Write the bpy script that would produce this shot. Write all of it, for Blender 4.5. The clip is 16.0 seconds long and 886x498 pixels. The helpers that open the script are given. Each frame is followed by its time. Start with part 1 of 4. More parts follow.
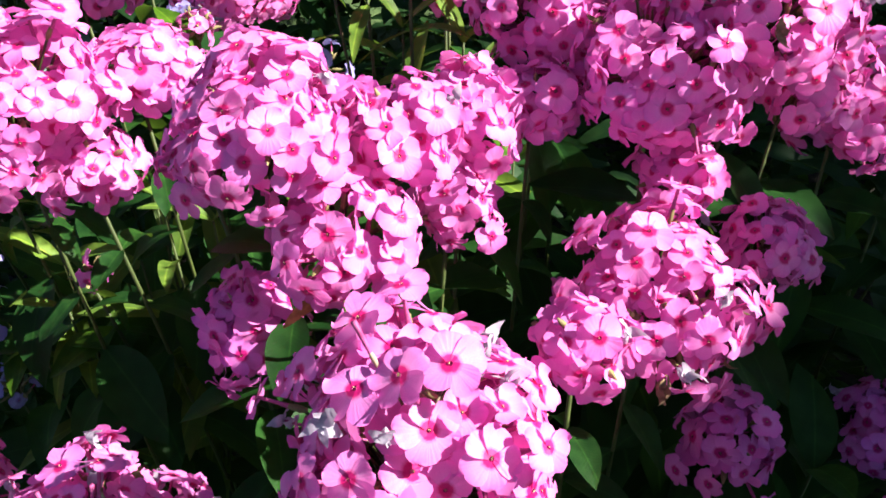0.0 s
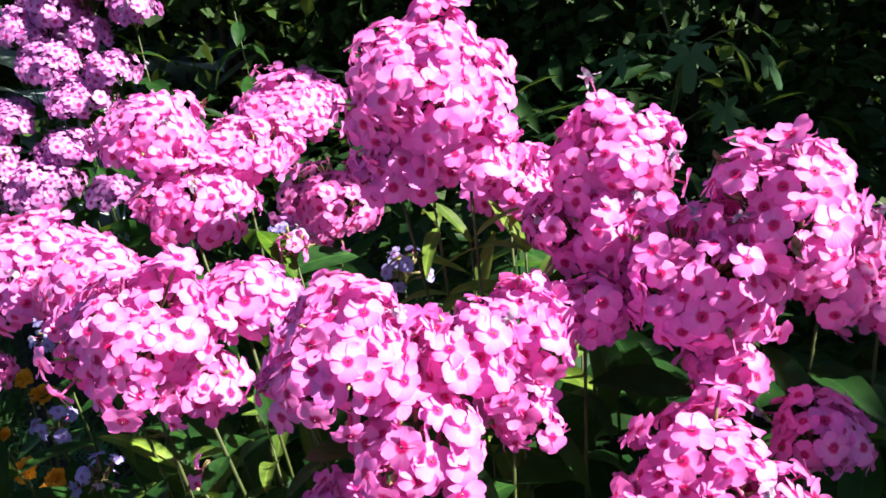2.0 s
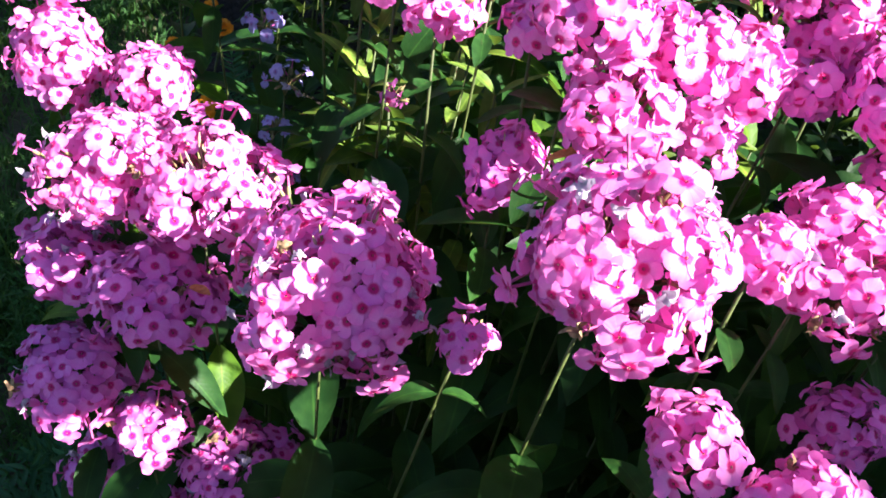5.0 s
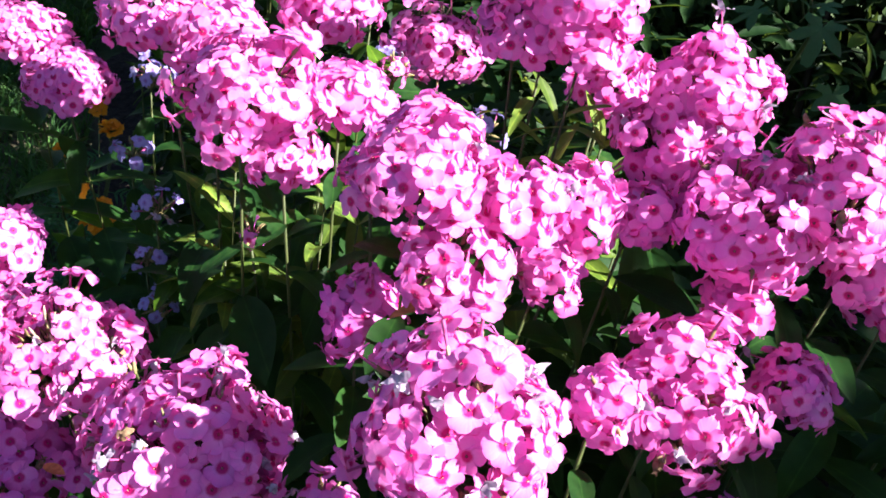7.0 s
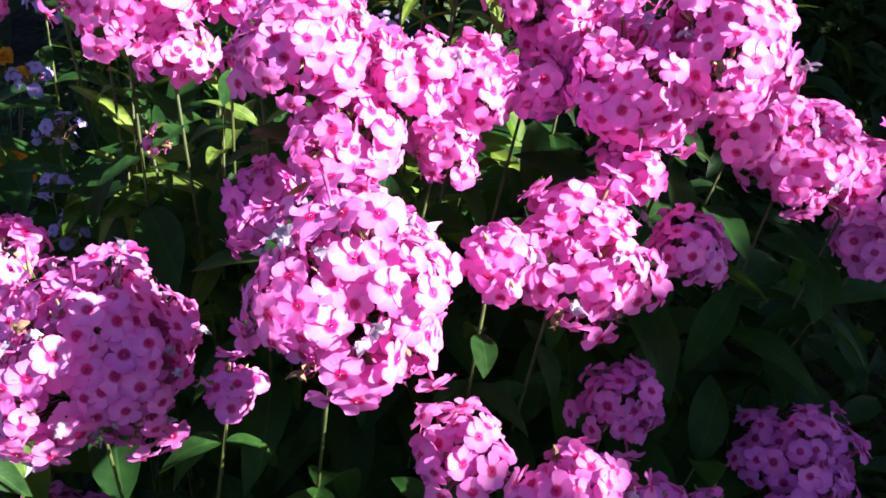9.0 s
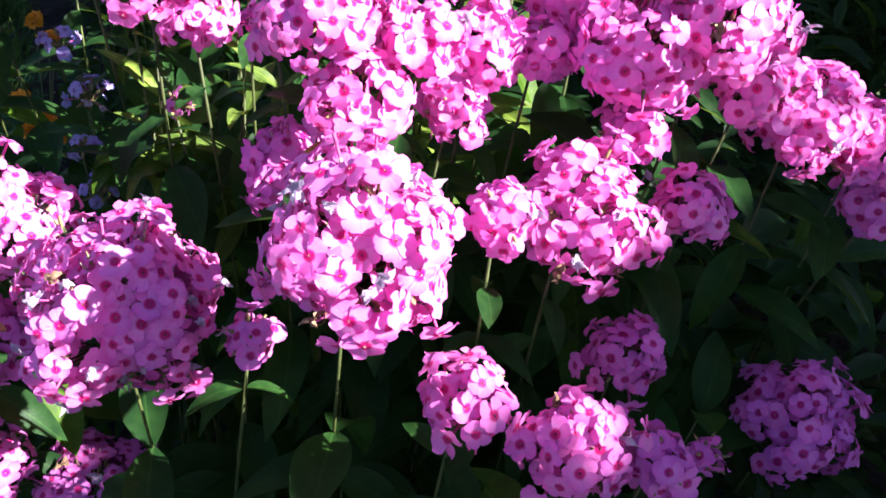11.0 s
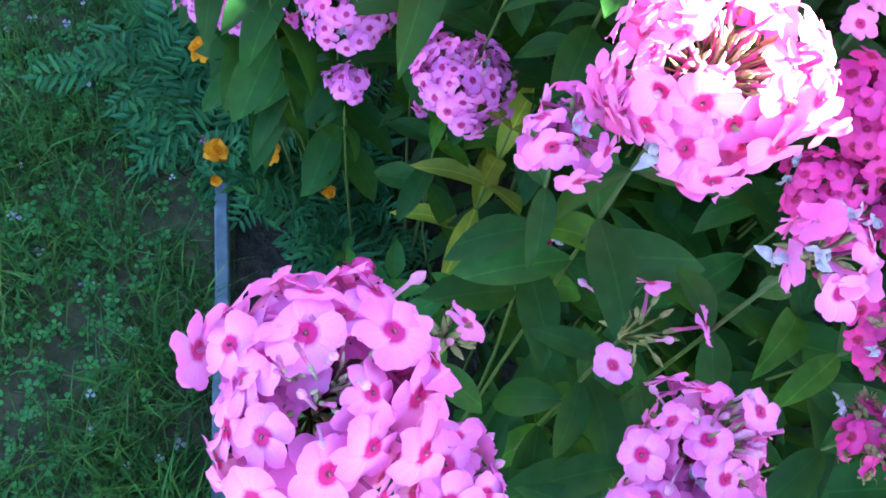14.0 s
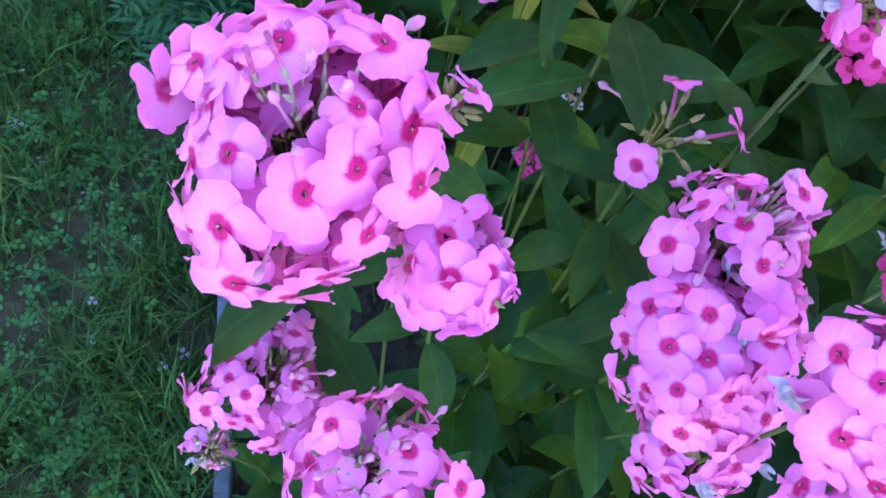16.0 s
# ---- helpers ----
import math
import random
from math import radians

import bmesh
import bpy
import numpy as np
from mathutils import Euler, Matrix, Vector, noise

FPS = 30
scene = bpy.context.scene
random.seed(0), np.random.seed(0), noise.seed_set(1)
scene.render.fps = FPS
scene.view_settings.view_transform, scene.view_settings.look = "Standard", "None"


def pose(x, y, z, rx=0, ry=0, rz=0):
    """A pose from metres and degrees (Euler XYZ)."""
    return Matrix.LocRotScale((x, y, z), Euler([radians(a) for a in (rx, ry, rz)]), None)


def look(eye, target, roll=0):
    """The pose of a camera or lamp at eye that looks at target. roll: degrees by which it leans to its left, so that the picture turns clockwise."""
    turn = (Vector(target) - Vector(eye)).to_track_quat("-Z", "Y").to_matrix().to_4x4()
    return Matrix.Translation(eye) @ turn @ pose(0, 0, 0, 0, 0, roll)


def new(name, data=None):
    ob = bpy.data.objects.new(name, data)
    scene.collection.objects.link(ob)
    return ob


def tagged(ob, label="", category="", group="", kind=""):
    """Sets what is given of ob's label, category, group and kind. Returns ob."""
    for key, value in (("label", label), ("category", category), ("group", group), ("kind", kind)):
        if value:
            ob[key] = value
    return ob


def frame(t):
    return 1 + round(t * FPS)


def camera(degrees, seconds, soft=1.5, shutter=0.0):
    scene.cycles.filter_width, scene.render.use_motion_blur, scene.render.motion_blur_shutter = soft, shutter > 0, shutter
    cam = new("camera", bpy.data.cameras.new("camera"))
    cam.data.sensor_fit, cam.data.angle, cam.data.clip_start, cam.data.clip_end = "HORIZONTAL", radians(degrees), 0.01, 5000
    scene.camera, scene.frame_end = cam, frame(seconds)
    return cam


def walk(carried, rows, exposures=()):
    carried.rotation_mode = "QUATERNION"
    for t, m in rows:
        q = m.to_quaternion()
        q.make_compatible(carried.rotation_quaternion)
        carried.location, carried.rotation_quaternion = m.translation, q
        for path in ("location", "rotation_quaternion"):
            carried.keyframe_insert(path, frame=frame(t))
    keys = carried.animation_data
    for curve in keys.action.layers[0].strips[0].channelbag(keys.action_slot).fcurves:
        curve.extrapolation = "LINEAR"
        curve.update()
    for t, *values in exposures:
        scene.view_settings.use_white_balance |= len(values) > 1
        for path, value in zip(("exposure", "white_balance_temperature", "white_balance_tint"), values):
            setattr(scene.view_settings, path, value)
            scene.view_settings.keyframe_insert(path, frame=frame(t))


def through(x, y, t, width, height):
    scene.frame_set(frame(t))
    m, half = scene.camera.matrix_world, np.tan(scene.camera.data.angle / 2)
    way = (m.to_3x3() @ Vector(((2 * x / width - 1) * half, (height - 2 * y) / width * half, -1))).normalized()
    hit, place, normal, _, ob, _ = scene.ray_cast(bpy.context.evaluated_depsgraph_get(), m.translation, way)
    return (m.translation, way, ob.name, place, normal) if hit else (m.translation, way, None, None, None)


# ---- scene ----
cam = camera(53.5, 16.0, soft=1.7)

PATH = [
    (0.0, pose(-0.001, 0.003, 1.390, 49.50, -0.02, -0.07)),
    (0.5, pose(0.000, -0.010, 1.408, 56.00, 2.93, 0.01)),
    (1.0, pose(0.005, -0.016, 1.426, 58.62, 4.70, 0.51)),
    (1.5, pose(0.013, -0.025, 1.454, 61.80, 6.67, 2.07)),
    (2.0, pose(0.023, -0.034, 1.450, 60.43, 5.83, 3.56)),
    (2.5, pose(0.008, -0.056, 1.427, 57.82, -1.60, 9.68)),
    (3.0, pose(-0.037, -0.104, 1.388, 52.31, -10.56, 20.04)),
    (3.2, pose(-0.045, -0.125, 1.381, 51.36, -11.99, 23.50)),
    (5.3, pose(-0.008, -0.166, 1.398, 47.98, -10.86, 23.71)),
    (5.5, pose(-0.006, -0.149, 1.423, 49.84, -10.81, 22.33)),
    (6.0, pose(-0.004, -0.104, 1.477, 53.02, -10.05, 17.96)),
    (6.5, pose(0.001, -0.107, 1.478, 53.33, -10.40, 18.73)),
    (7.0, pose(0.016, -0.104, 1.461, 52.19, -9.87, 17.30)),
    (7.5, pose(0.032, -0.107, 1.443, 50.25, -9.67, 15.07)),
    (8.0, pose(0.048, -0.112, 1.433, 49.04, -9.53, 13.23)),
    (8.2, pose(0.051, -0.117, 1.415, 49.74, -9.49, 12.60)),
    (10.3, pose(0.076, -0.133, 1.453, 50.05, -8.58, 12.11)),
    (10.5, pose(0.075, -0.135, 1.447, 49.71, -8.36, 12.13)),
    (11.0, pose(0.079, -0.149, 1.443, 47.37, -8.21, 13.62)),
    (11.5, pose(0.072, -0.158, 1.432, 45.70, -8.06, 14.93)),
    (12.0, pose(0.063, -0.168, 1.410, 41.64, -8.62, 16.80)),
    (12.5, pose(0.064, -0.187, 1.386, 35.96, -9.17, 18.83)),
    (13.0, pose(0.010, -0.205, 1.393, 30.02, -9.04, 18.55)),
    (13.5, pose(0.004, -0.268, 1.379, 27.62, -9.12, 22.42)),
    (14.0, pose(-0.010, -0.313, 1.356, 24.96, -10.05, 26.40)),
    (14.5, pose(0.020, -0.380, 1.322, 22.98, -11.43, 28.31)),
    (15.0, pose(0.043, -0.399, 1.287, 21.65, -12.58, 29.14)),
    (15.5, pose(0.038, -0.397, 1.301, 22.09, -12.02, 28.35)),
    (16.0, pose(0.044, -0.367, 1.269, 23.43, -9.09, 27.39)),
]
EXPOSURE = [(0.0, 1.88, 6500, 7), (1.0, 1.98, 6500, 6), (1.5, 1.98, 6500, 10), (2.0, 1.98, 6500, 14), (3.0, 2.33, 6450, 16), (5.5, 2.67, 6320, 16), (7.0, 2.27, 6270, 20), (8.0, 2.22, 6270, 21), (11.0, 2.44, 6050, 28), (12.0, 3.28, 5970, 25), (12.5, 4.48, 5940, 18), (13.0, 4.75, 5935, 16), (13.5, 4.9, 5910, 14), (14.0, 5.23, 6050, -2), (14.5, 5.09, 6040, 14), (15.0, 5.04, 5940, 19), (16.0, 5.04, 6040, 17)]
walk(cam, PATH, EXPOSURE)

# ---- light ----
SUN = Vector((0.75, -0.03, 0.655)).normalized()
world = bpy.data.worlds.new("world")
scene.world = world
world.use_nodes = True
wn = world.node_tree
sky = wn.nodes.new("ShaderNodeTexSky")
sky.sky_type, sky.sun_disc = "NISHITA", False
sky.ozone_density = 4.0
sky.sun_elevation = math.asin(SUN.z)
sky.sun_rotation = math.atan2(SUN.x, SUN.y)
wn.links.new(sky.outputs[0], wn.nodes["Background"].inputs[0])
wn.nodes["Background"].inputs[1].default_value = 0.037
sun = new("sun", bpy.data.lights.new("sun", "SUN"))
sun.data.energy, sun.data.angle, sun.data.color = 5.0, radians(0.6), (1.0, 0.95, 0.86)
sun.matrix_world = look(SUN * 20, (0, 0, 0))


# ---- materials ----
def mat(name):
    m = bpy.data.materials.new(name)
    m.use_nodes = True
    nt = m.node_tree
    nt.nodes.clear()
    out = nt.nodes.new("ShaderNodeOutputMaterial")
    return m, nt, out


def node(nt, kind, **sets):
    n = nt.nodes.new(kind)
    for k, v in sets.items():
        n.inputs[k.replace("_", " ")].default_value = v
    return n


def ramp(nt, fac, stops):
    r = nt.nodes.new("ShaderNodeValToRGB")
    els = r.color_ramp.elements
    while len(els) < len(stops):
        els.new(0.5)
    for e, (p, c) in zip(els, stops):
        e.position, e.color = p, (*c, 1)
    nt.links.new(fac, r.inputs[0])
    return r.outputs[0]


def mixed(nt, fac, a, b, mode="MIX"):
    n = nt.nodes.new("ShaderNodeMix")
    n.data_type, n.blend_type = "RGBA", mode
    for sock, v in ((n.inputs[0], fac), (n.inputs[6], a), (n.inputs[7], b)):
        if isinstance(v, (int, float)):
            sock.default_value = v
        elif isinstance(v, tuple):
            sock.default_value = (*v, 1)
        else:
            nt.links.new(v, sock)
    return n.outputs[2]


def finish(nt, out, colour, rough, thin=0.0, glow=None, bump=None, spec=0.4):
    """Principled, with some of the light let through where the thing is thin."""
    p = node(nt, "ShaderNodeBsdfPrincipled", Roughness=rough)
    p.inputs["Specular IOR Level"].default_value = spec
    nt.links.new(colour, p.inputs["Base Color"])
    if bump is not None:
        b = node(nt, "ShaderNodeBump", Strength=bump[1], Distance=bump[2])
        nt.links.new(bump[0], b.inputs["Height"])
        nt.links.new(b.outputs[0], p.inputs["Normal"])
    last = p.outputs[0]
    if thin:
        t = node(nt, "ShaderNodeBsdfTranslucent")
        nt.links.new(glow if glow is not None else colour, t.inputs[0])
        mx = node(nt, "ShaderNodeMixShader", Fac=thin)
        nt.links.new(last, mx.inputs[1])
        nt.links.new(t.outputs[0], mx.inputs[2])
        last = mx.outputs[0]
    nt.links.new(last, out.inputs[0])


def petal_material(name, rim, pale, eye, through):
    m, nt, out = mat(name)
    tc = nt.nodes.new("ShaderNodeTexCoord")
    flat = node(nt, "ShaderNodeVectorMath")
    flat.operation = "MULTIPLY"
    flat.inputs[1].default_value = (1, 1, 0)
    nt.links.new(tc.outputs["Object"], flat.inputs[0])
    far = node(nt, "ShaderNodeVectorMath")
    far.operation = "LENGTH"
    nt.links.new(flat.outputs[0], far.inputs[0])
    nz = node(nt, "ShaderNodeTexNoise", Scale=9.0, Detail=3.0)
    nt.links.new(tc.outputs["Object"], nz.inputs[0])
    wob = node(nt, "ShaderNodeMath")
    wob.operation = "MULTIPLY_ADD"
    wob.inputs[1].default_value = 0.09
    nt.links.new(nz.outputs[0], wob.inputs[0])
    nt.links.new(far.outputs["Value"], wob.inputs[2])
    c = ramp(nt, wob.outputs[0], [(0.08, tuple(0.4 * v for v in eye)), (0.15, eye), (0.29, eye), (0.345, tuple(0.5 * (a + b) for a, b in zip(eye, pale))), (0.43, pale), (1.0, rim)])
    info = nt.nodes.new("ShaderNodeObjectInfo")
    tone = ramp(nt, info.outputs["Random"], [(0, (0.90, 0.84, 0.96)), (0.5, (1, 1, 1)), (1.0, (1.04, 1.02, 0.98))])
    c = mixed(nt, 1.0, c, tone, "MULTIPLY")
    fine = node(nt, "ShaderNodeTexNoise", Scale=26.0, Detail=4.0)
    nt.links.new(tc.outputs["Object"], fine.inputs[0])
    shade = ramp(nt, fine.outputs[0], [(0.3, (0.93, 0.86, 0.92)), (0.7, (1.02, 1.04, 1.02))])
    c = mixed(nt, 1.0, c, shade, "MULTIPLY")
    # faint streaks run out from the eye
    spoke = node(nt, "ShaderNodeTexNoise", Scale=7.0, Detail=3.0)
    way = node(nt, "ShaderNodeVectorMath")
    way.operation = "NORMALIZE"
    nt.links.new(flat.outputs[0], way.inputs[0])
    nt.links.new(way.outputs[0], spoke.inputs[0])
    c = mixed(nt, 1.0, c, ramp(nt, spoke.outputs[0], [(0.34, (0.97, 0.91, 0.97)), (0.62, (1.01, 1.02, 1.01))]), "MULTIPLY")
    finish(nt, out, c, 0.5, thin=0.36, glow=mixed(nt, 0.45, c, through), bump=(spoke.outputs[0], 0.10, 0.05), spec=0.25)
    return m


def leaf_material(name, dark, light, glow, rough=0.42, scale=60.0, thin=0.25, yellow=None, veins=False):
    m, nt, out = mat(name)
    tc = nt.nodes.new("ShaderNodeTexCoord")
    nz = node(nt, "ShaderNodeTexNoise", Scale=scale, Detail=4.0)
    nt.links.new(tc.outputs["Object"], nz.inputs[0])
    c = ramp(nt, nz.outputs[0], [(0.3, dark), (0.72, light)])
    geo = nt.nodes.new("ShaderNodeNewGeometry")
    info = nt.nodes.new("ShaderNodeObjectInfo")
    add = node(nt, "ShaderNodeMath")
    add.operation = "ADD"
    nt.links.new(geo.outputs["Random Per Island"], add.inputs[0])
    nt.links.new(info.outputs["Random"], add.inputs[1])
    wrap = node(nt, "ShaderNodeMath")
    wrap.operation = "FRACT"
    nt.links.new(add.outputs[0], wrap.inputs[0])
    stops = [(0, (0.6, 0.65, 0.6)), (0.6, (1, 1, 1)), (0.93, (1.35, 1.3, 1.0))]
    if yellow:
        stops.append((0.97, yellow))
    c = mixed(nt, 1.0, c, ramp(nt, wrap.outputs[0], stops), "MULTIPLY")
    fine = node(nt, "ShaderNodeTexNoise", Scale=scale * 5, Detail=2.0)
    nt.links.new(tc.outputs["Object"], fine.inputs[0])
    relief, depth = fine.outputs[0], 0.002
    if veins:
        # side veins leave the midrib aslant; the midrib is paler
        xyz = nt.nodes.new("ShaderNodeSeparateXYZ")
        nt.links.new(tc.outputs["Object"], xyz.inputs[0])

        def calc(op, a, b):
            n = nt.nodes.new("ShaderNodeMath")
            n.operation = op
            for sock, v in zip(n.inputs, (a, b)):
                if isinstance(v, (int, float)):
                    sock.default_value = v
                else:
                    nt.links.new(v, sock)
            return n.outputs[0]
        off = calc("ABSOLUTE", xyz.outputs[1], 0)
        wave = calc("SINE", calc("MULTIPLY", calc("SUBTRACT", xyz.outputs[0], calc("MULTIPLY", off, 0.9)), 62.0), 0)
        sharp = calc("POWER", calc("ABSOLUTE", wave, 0), 0.4)
        relief, depth = calc("ADD", calc("MULTIPLY", sharp, 0.22), calc("MULTIPLY", fine.outputs[0], 0.5)), 0.0012
        rib = ramp(nt, off, [(0.004, (1.9, 1.7, 1.4)), (0.012, (1, 1, 1))])
        c = mixed(nt, 1.0, c, rib, "MULTIPLY")
        c = mixed(nt, 1.0, c, ramp(nt, sharp, [(0.05, (1.08, 1.07, 1.04)), (0.35, (1, 1, 1))]), "MULTIPLY")
    finish(nt, out, c, rough, thin=thin, glow=mixed(nt, 0.75, c, glow), bump=(relief, 0.35, depth), spec=0.09)
    return m


def plain_material(name, dark, light, rough=0.7, scale=40.0, thin=0.0, bump=0.4, dist=0.004, spec=0.3, metal=0.0):
    m, nt, out = mat(name)
    tc = nt.nodes.new("ShaderNodeTexCoord")
    nz = node(nt, "ShaderNodeTexNoise", Scale=scale, Detail=6.0)
    nt.links.new(tc.outputs["Object"], nz.inputs[0])
    big = node(nt, "ShaderNodeTexNoise", Scale=scale * 0.13, Detail=3.0)
    nt.links.new(tc.outputs["Object"], big.inputs[0])
    c = ramp(nt, nz.outputs[0], [(0.3, dark), (0.7, light)])
    c = mixed(nt, 1.0, c, ramp(nt, big.outputs[0], [(0.35, (0.72, 0.72, 0.72)), (0.65, (1.1, 1.1, 1.1))]), "MULTIPLY")
    finish(nt, out, c, rough, thin=thin, bump=(nz.outputs[0], bump, dist), spec=spec)
    return m


PINK = petal_material("petal_pink", (0.87, 0.228, 0.645), (0.89, 0.33, 0.71), (0.62, 0.014, 0.18), (0.84, 0.17, 0.52))
# pink petals made darker and bluer: half shade put into the colour
SHADED_PINK = petal_material("petal_shaded_pink", (0.80, 0.200, 0.63), (0.83, 0.29, 0.70), (0.56, 0.016, 0.20), (0.78, 0.14, 0.52))
LILAC = petal_material("petal_lilac", (0.62, 0.23, 0.60), (0.72, 0.36, 0.69), (0.50, 0.03, 0.25), (0.66, 0.16, 0.52))
MAGENTA = petal_material("petal_magenta", (0.76, 0.050, 0.33), (0.80, 0.085, 0.39), (0.48, 0.008, 0.11), (0.6, 0.02, 0.2))
BLUE = petal_material("petal_blue", (0.36, 0.33, 0.70), (0.46, 0.44, 0.78), (0.30, 0.20, 0.56), (0.45, 0.45, 0.8))
FILL = {"pink": plain_material("inner_petal_pink", (0.80, 0.18, 0.55), (0.87, 0.25, 0.65), 0.5, 90, thin=0.4, dist=0.0005), "shaded_pink": plain_material("inner_petal_shaded_pink", (0.72, 0.16, 0.54), (0.80, 0.22, 0.63), 0.5, 90, thin=0.4, dist=0.0005), "lilac": plain_material("inner_petal_lilac", (0.56, 0.20, 0.54), (0.66, 0.28, 0.63), 0.5, 90, thin=0.4, dist=0.0005), "magenta": plain_material("inner_petal_magenta", (0.60, 0.03, 0.24), (0.76, 0.055, 0.34), 0.5, 90, thin=0.4, dist=0.0005), "blue": plain_material("inner_petal_blue", (0.44, 0.44, 0.76), (0.54, 0.54, 0.84), 0.5, 90, thin=0.4, dist=0.0005)}
TUBE = plain_material("corolla_tube", (0.42, 0.05, 0.20), (0.62, 0.14, 0.36), 0.5, 300, thin=0.2, dist=0.0005)
CHAFF = plain_material("dry_calyx", (0.40, 0.30, 0.20), (0.62, 0.52, 0.38), 0.8, 200, thin=0.2, dist=0.0005)
BUD = plain_material("young_bud", (0.62, 0.16, 0.36), (0.78, 0.36, 0.55), 0.5, 300, thin=0.2, dist=0.0005)
ANTHER = plain_material("anther", (0.45, 0.28, 0.16), (0.62, 0.48, 0.26), 0.7, 500)
WILT = plain_material("wilted_petal", (0.40, 0.33, 0.44), (0.62, 0.56, 0.66), 0.85, 2.5, thin=0.4, dist=0.001)
HUSK = plain_material("dry_husk", (0.14, 0.08, 0.045), (0.34, 0.23, 0.13), 0.85, 3.0, thin=0.15, dist=0.001)
CALYX = plain_material("calyx", (0.16, 0.11, 0.05), (0.27, 0.26, 0.10), 0.6, 200, dist=0.0005)
STEM = plain_material("stem", (0.034, 0.054, 0.012), (0.078, 0.100, 0.024), 0.55, 80, dist=0.001)
LEAF = leaf_material("phlox_leaf", (0.008, 0.033, 0.009), (0.020, 0.064, 0.015), (0.16, 0.27, 0.03), rough=0.46, scale=6, veins=True, yellow=(3.0, 2.0, 0.7))
# darker copy of the phlox leaf: deep shade put into its colour
UNDER_SHADED = leaf_material("low_leaf_shaded", (0.006, 0.022, 0.008), (0.017, 0.045, 0.014), (0.18, 0.30, 0.03), rough=0.5, scale=40)
YELLOW_LEAF = leaf_material("yellowed_leaf", (0.10, 0.13, 0.02), (0.22, 0.22, 0.04), (0.40, 0.36, 0.04), rough=0.5, scale=4, veins=True)
SHOOT = leaf_material("shoot_leaf", (0.026, 0.090, 0.022), (0.048, 0.135, 0.034), (0.20, 0.34, 0.04), rough=0.5, scale=6, veins=True)
DRY = plain_material("dry_leaf", (0.50, 0.14, 0.05), (0.72, 0.26, 0.10), 0.6, 8, thin=0.35, dist=0.01)
FERN = leaf_material("marigold_leaf", (0.022, 0.090, 0.042), (0.046, 0.140, 0.060), (0.14, 0.28, 0.04))
ORANGE = plain_material("marigold_petal", (0.80, 0.25, 0.008), (0.90, 0.42, 0.015), 0.55, 260, thin=0.25, dist=0.001)
HEDGE = leaf_material("hedge_leaf", (0.019, 0.042, 0.014), (0.032, 0.064, 0.018), (0.12, 0.19, 0.025), rough=0.66, scale=20, thin=0.18)
VINE = leaf_material("vine_leaf", (0.030, 0.090, 0.040), (0.058, 0.140, 0.058), (0.28, 0.40, 0.05), scale=40)
BARK = plain_material("bark", (0.035, 0.024, 0.016), (0.10, 0.075, 0.05), 0.9, 30, dist=0.01)
GRASS = leaf_material("grass_blade", (0.024, 0.078, 0.023), (0.056, 0.130, 0.038), (0.14, 0.28, 0.03), rough=0.5, scale=12, yellow=(2.6, 1.6, 1.0))
CLOVER = leaf_material("clover_leaf", (0.036, 0.125, 0.036), (0.068, 0.200, 0.062), (0.12, 0.30, 0.04), rough=0.5, scale=30)
SOIL = plain_material("soil", (0.010, 0.008, 0.006), (0.040, 0.030, 0.023), 0.95, 45, bump=0.9, dist=0.02)
LAWN = plain_material("lawn_soil", (0.030, 0.040, 0.016), (0.095, 0.080, 0.048), 0.95, 25, bump=0.9, dist=0.02)
TURF = plain_material("turf", (0.026, 0.052, 0.016), (0.062, 0.098, 0.032), 0.9, 18, bump=0.9, dist=0.02)
EDGE = plain_material("edging_board", (0.075, 0.095, 0.125), (0.13, 0.155, 0.19), 0.7, 50, bump=0.3, dist=0.002)
SILVER = leaf_material("silver_leaf", (0.30, 0.38, 0.38), (0.48, 0.56, 0.56), (0.40, 0.5, 0.45), rough=0.7, scale=25, thin=0.15)


# ---- mesh helpers ----
def mesh_of(name, verts, faces, mats, index=None, smooth=True):
    me = bpy.data.meshes.new(name)
    me.from_pydata(verts, [], faces)
    for m in mats:
        me.materials.append(m)
    if index is not None:
        me.polygons.foreach_set("material_index", index)
    if smooth:
        me.polygons.foreach_set("use_smooth", [True] * len(me.polygons))
    me.update()
    return me


def child(name, me, parent, m, label=""):
    ob = new(name, me)
    ob.parent = parent
    ob.matrix_basis = m
    return tagged(ob, label)


def thing(name, at, label, category, group="", kind=""):
    ob = new(name)
    ob.empty_display_size = 0.05
    ob.location = at
    return tagged(ob, label, category, group, kind)


def tube(path, radii, sides=6):
    """Rings of points along a path."""
    verts, faces = [], []
    path = [Vector(p) for p in path]
    for i, p in enumerate(path):
        d = (path[min(i + 1, len(path) - 1)] - path[max(i - 1, 0)]).normalized()
        a = d.cross(Vector((0.31, 0.95, 0.1))).normalized()
        b = d.cross(a)
        for k in range(sides):
            w = 2 * math.pi * k / sides
            verts.append(p + radii[i] * (math.cos(w) * a + math.sin(w) * b))
    for i in range(len(path) - 1):
        for k in range(sides):
            n = (k + 1) % sides
            faces.append((i * sides + k, i * sides + n, (i + 1) * sides + n, (i + 1) * sides + k))
    faces.append(tuple(range((len(path) - 1) * sides, len(path) * sides)))
    return verts, faces


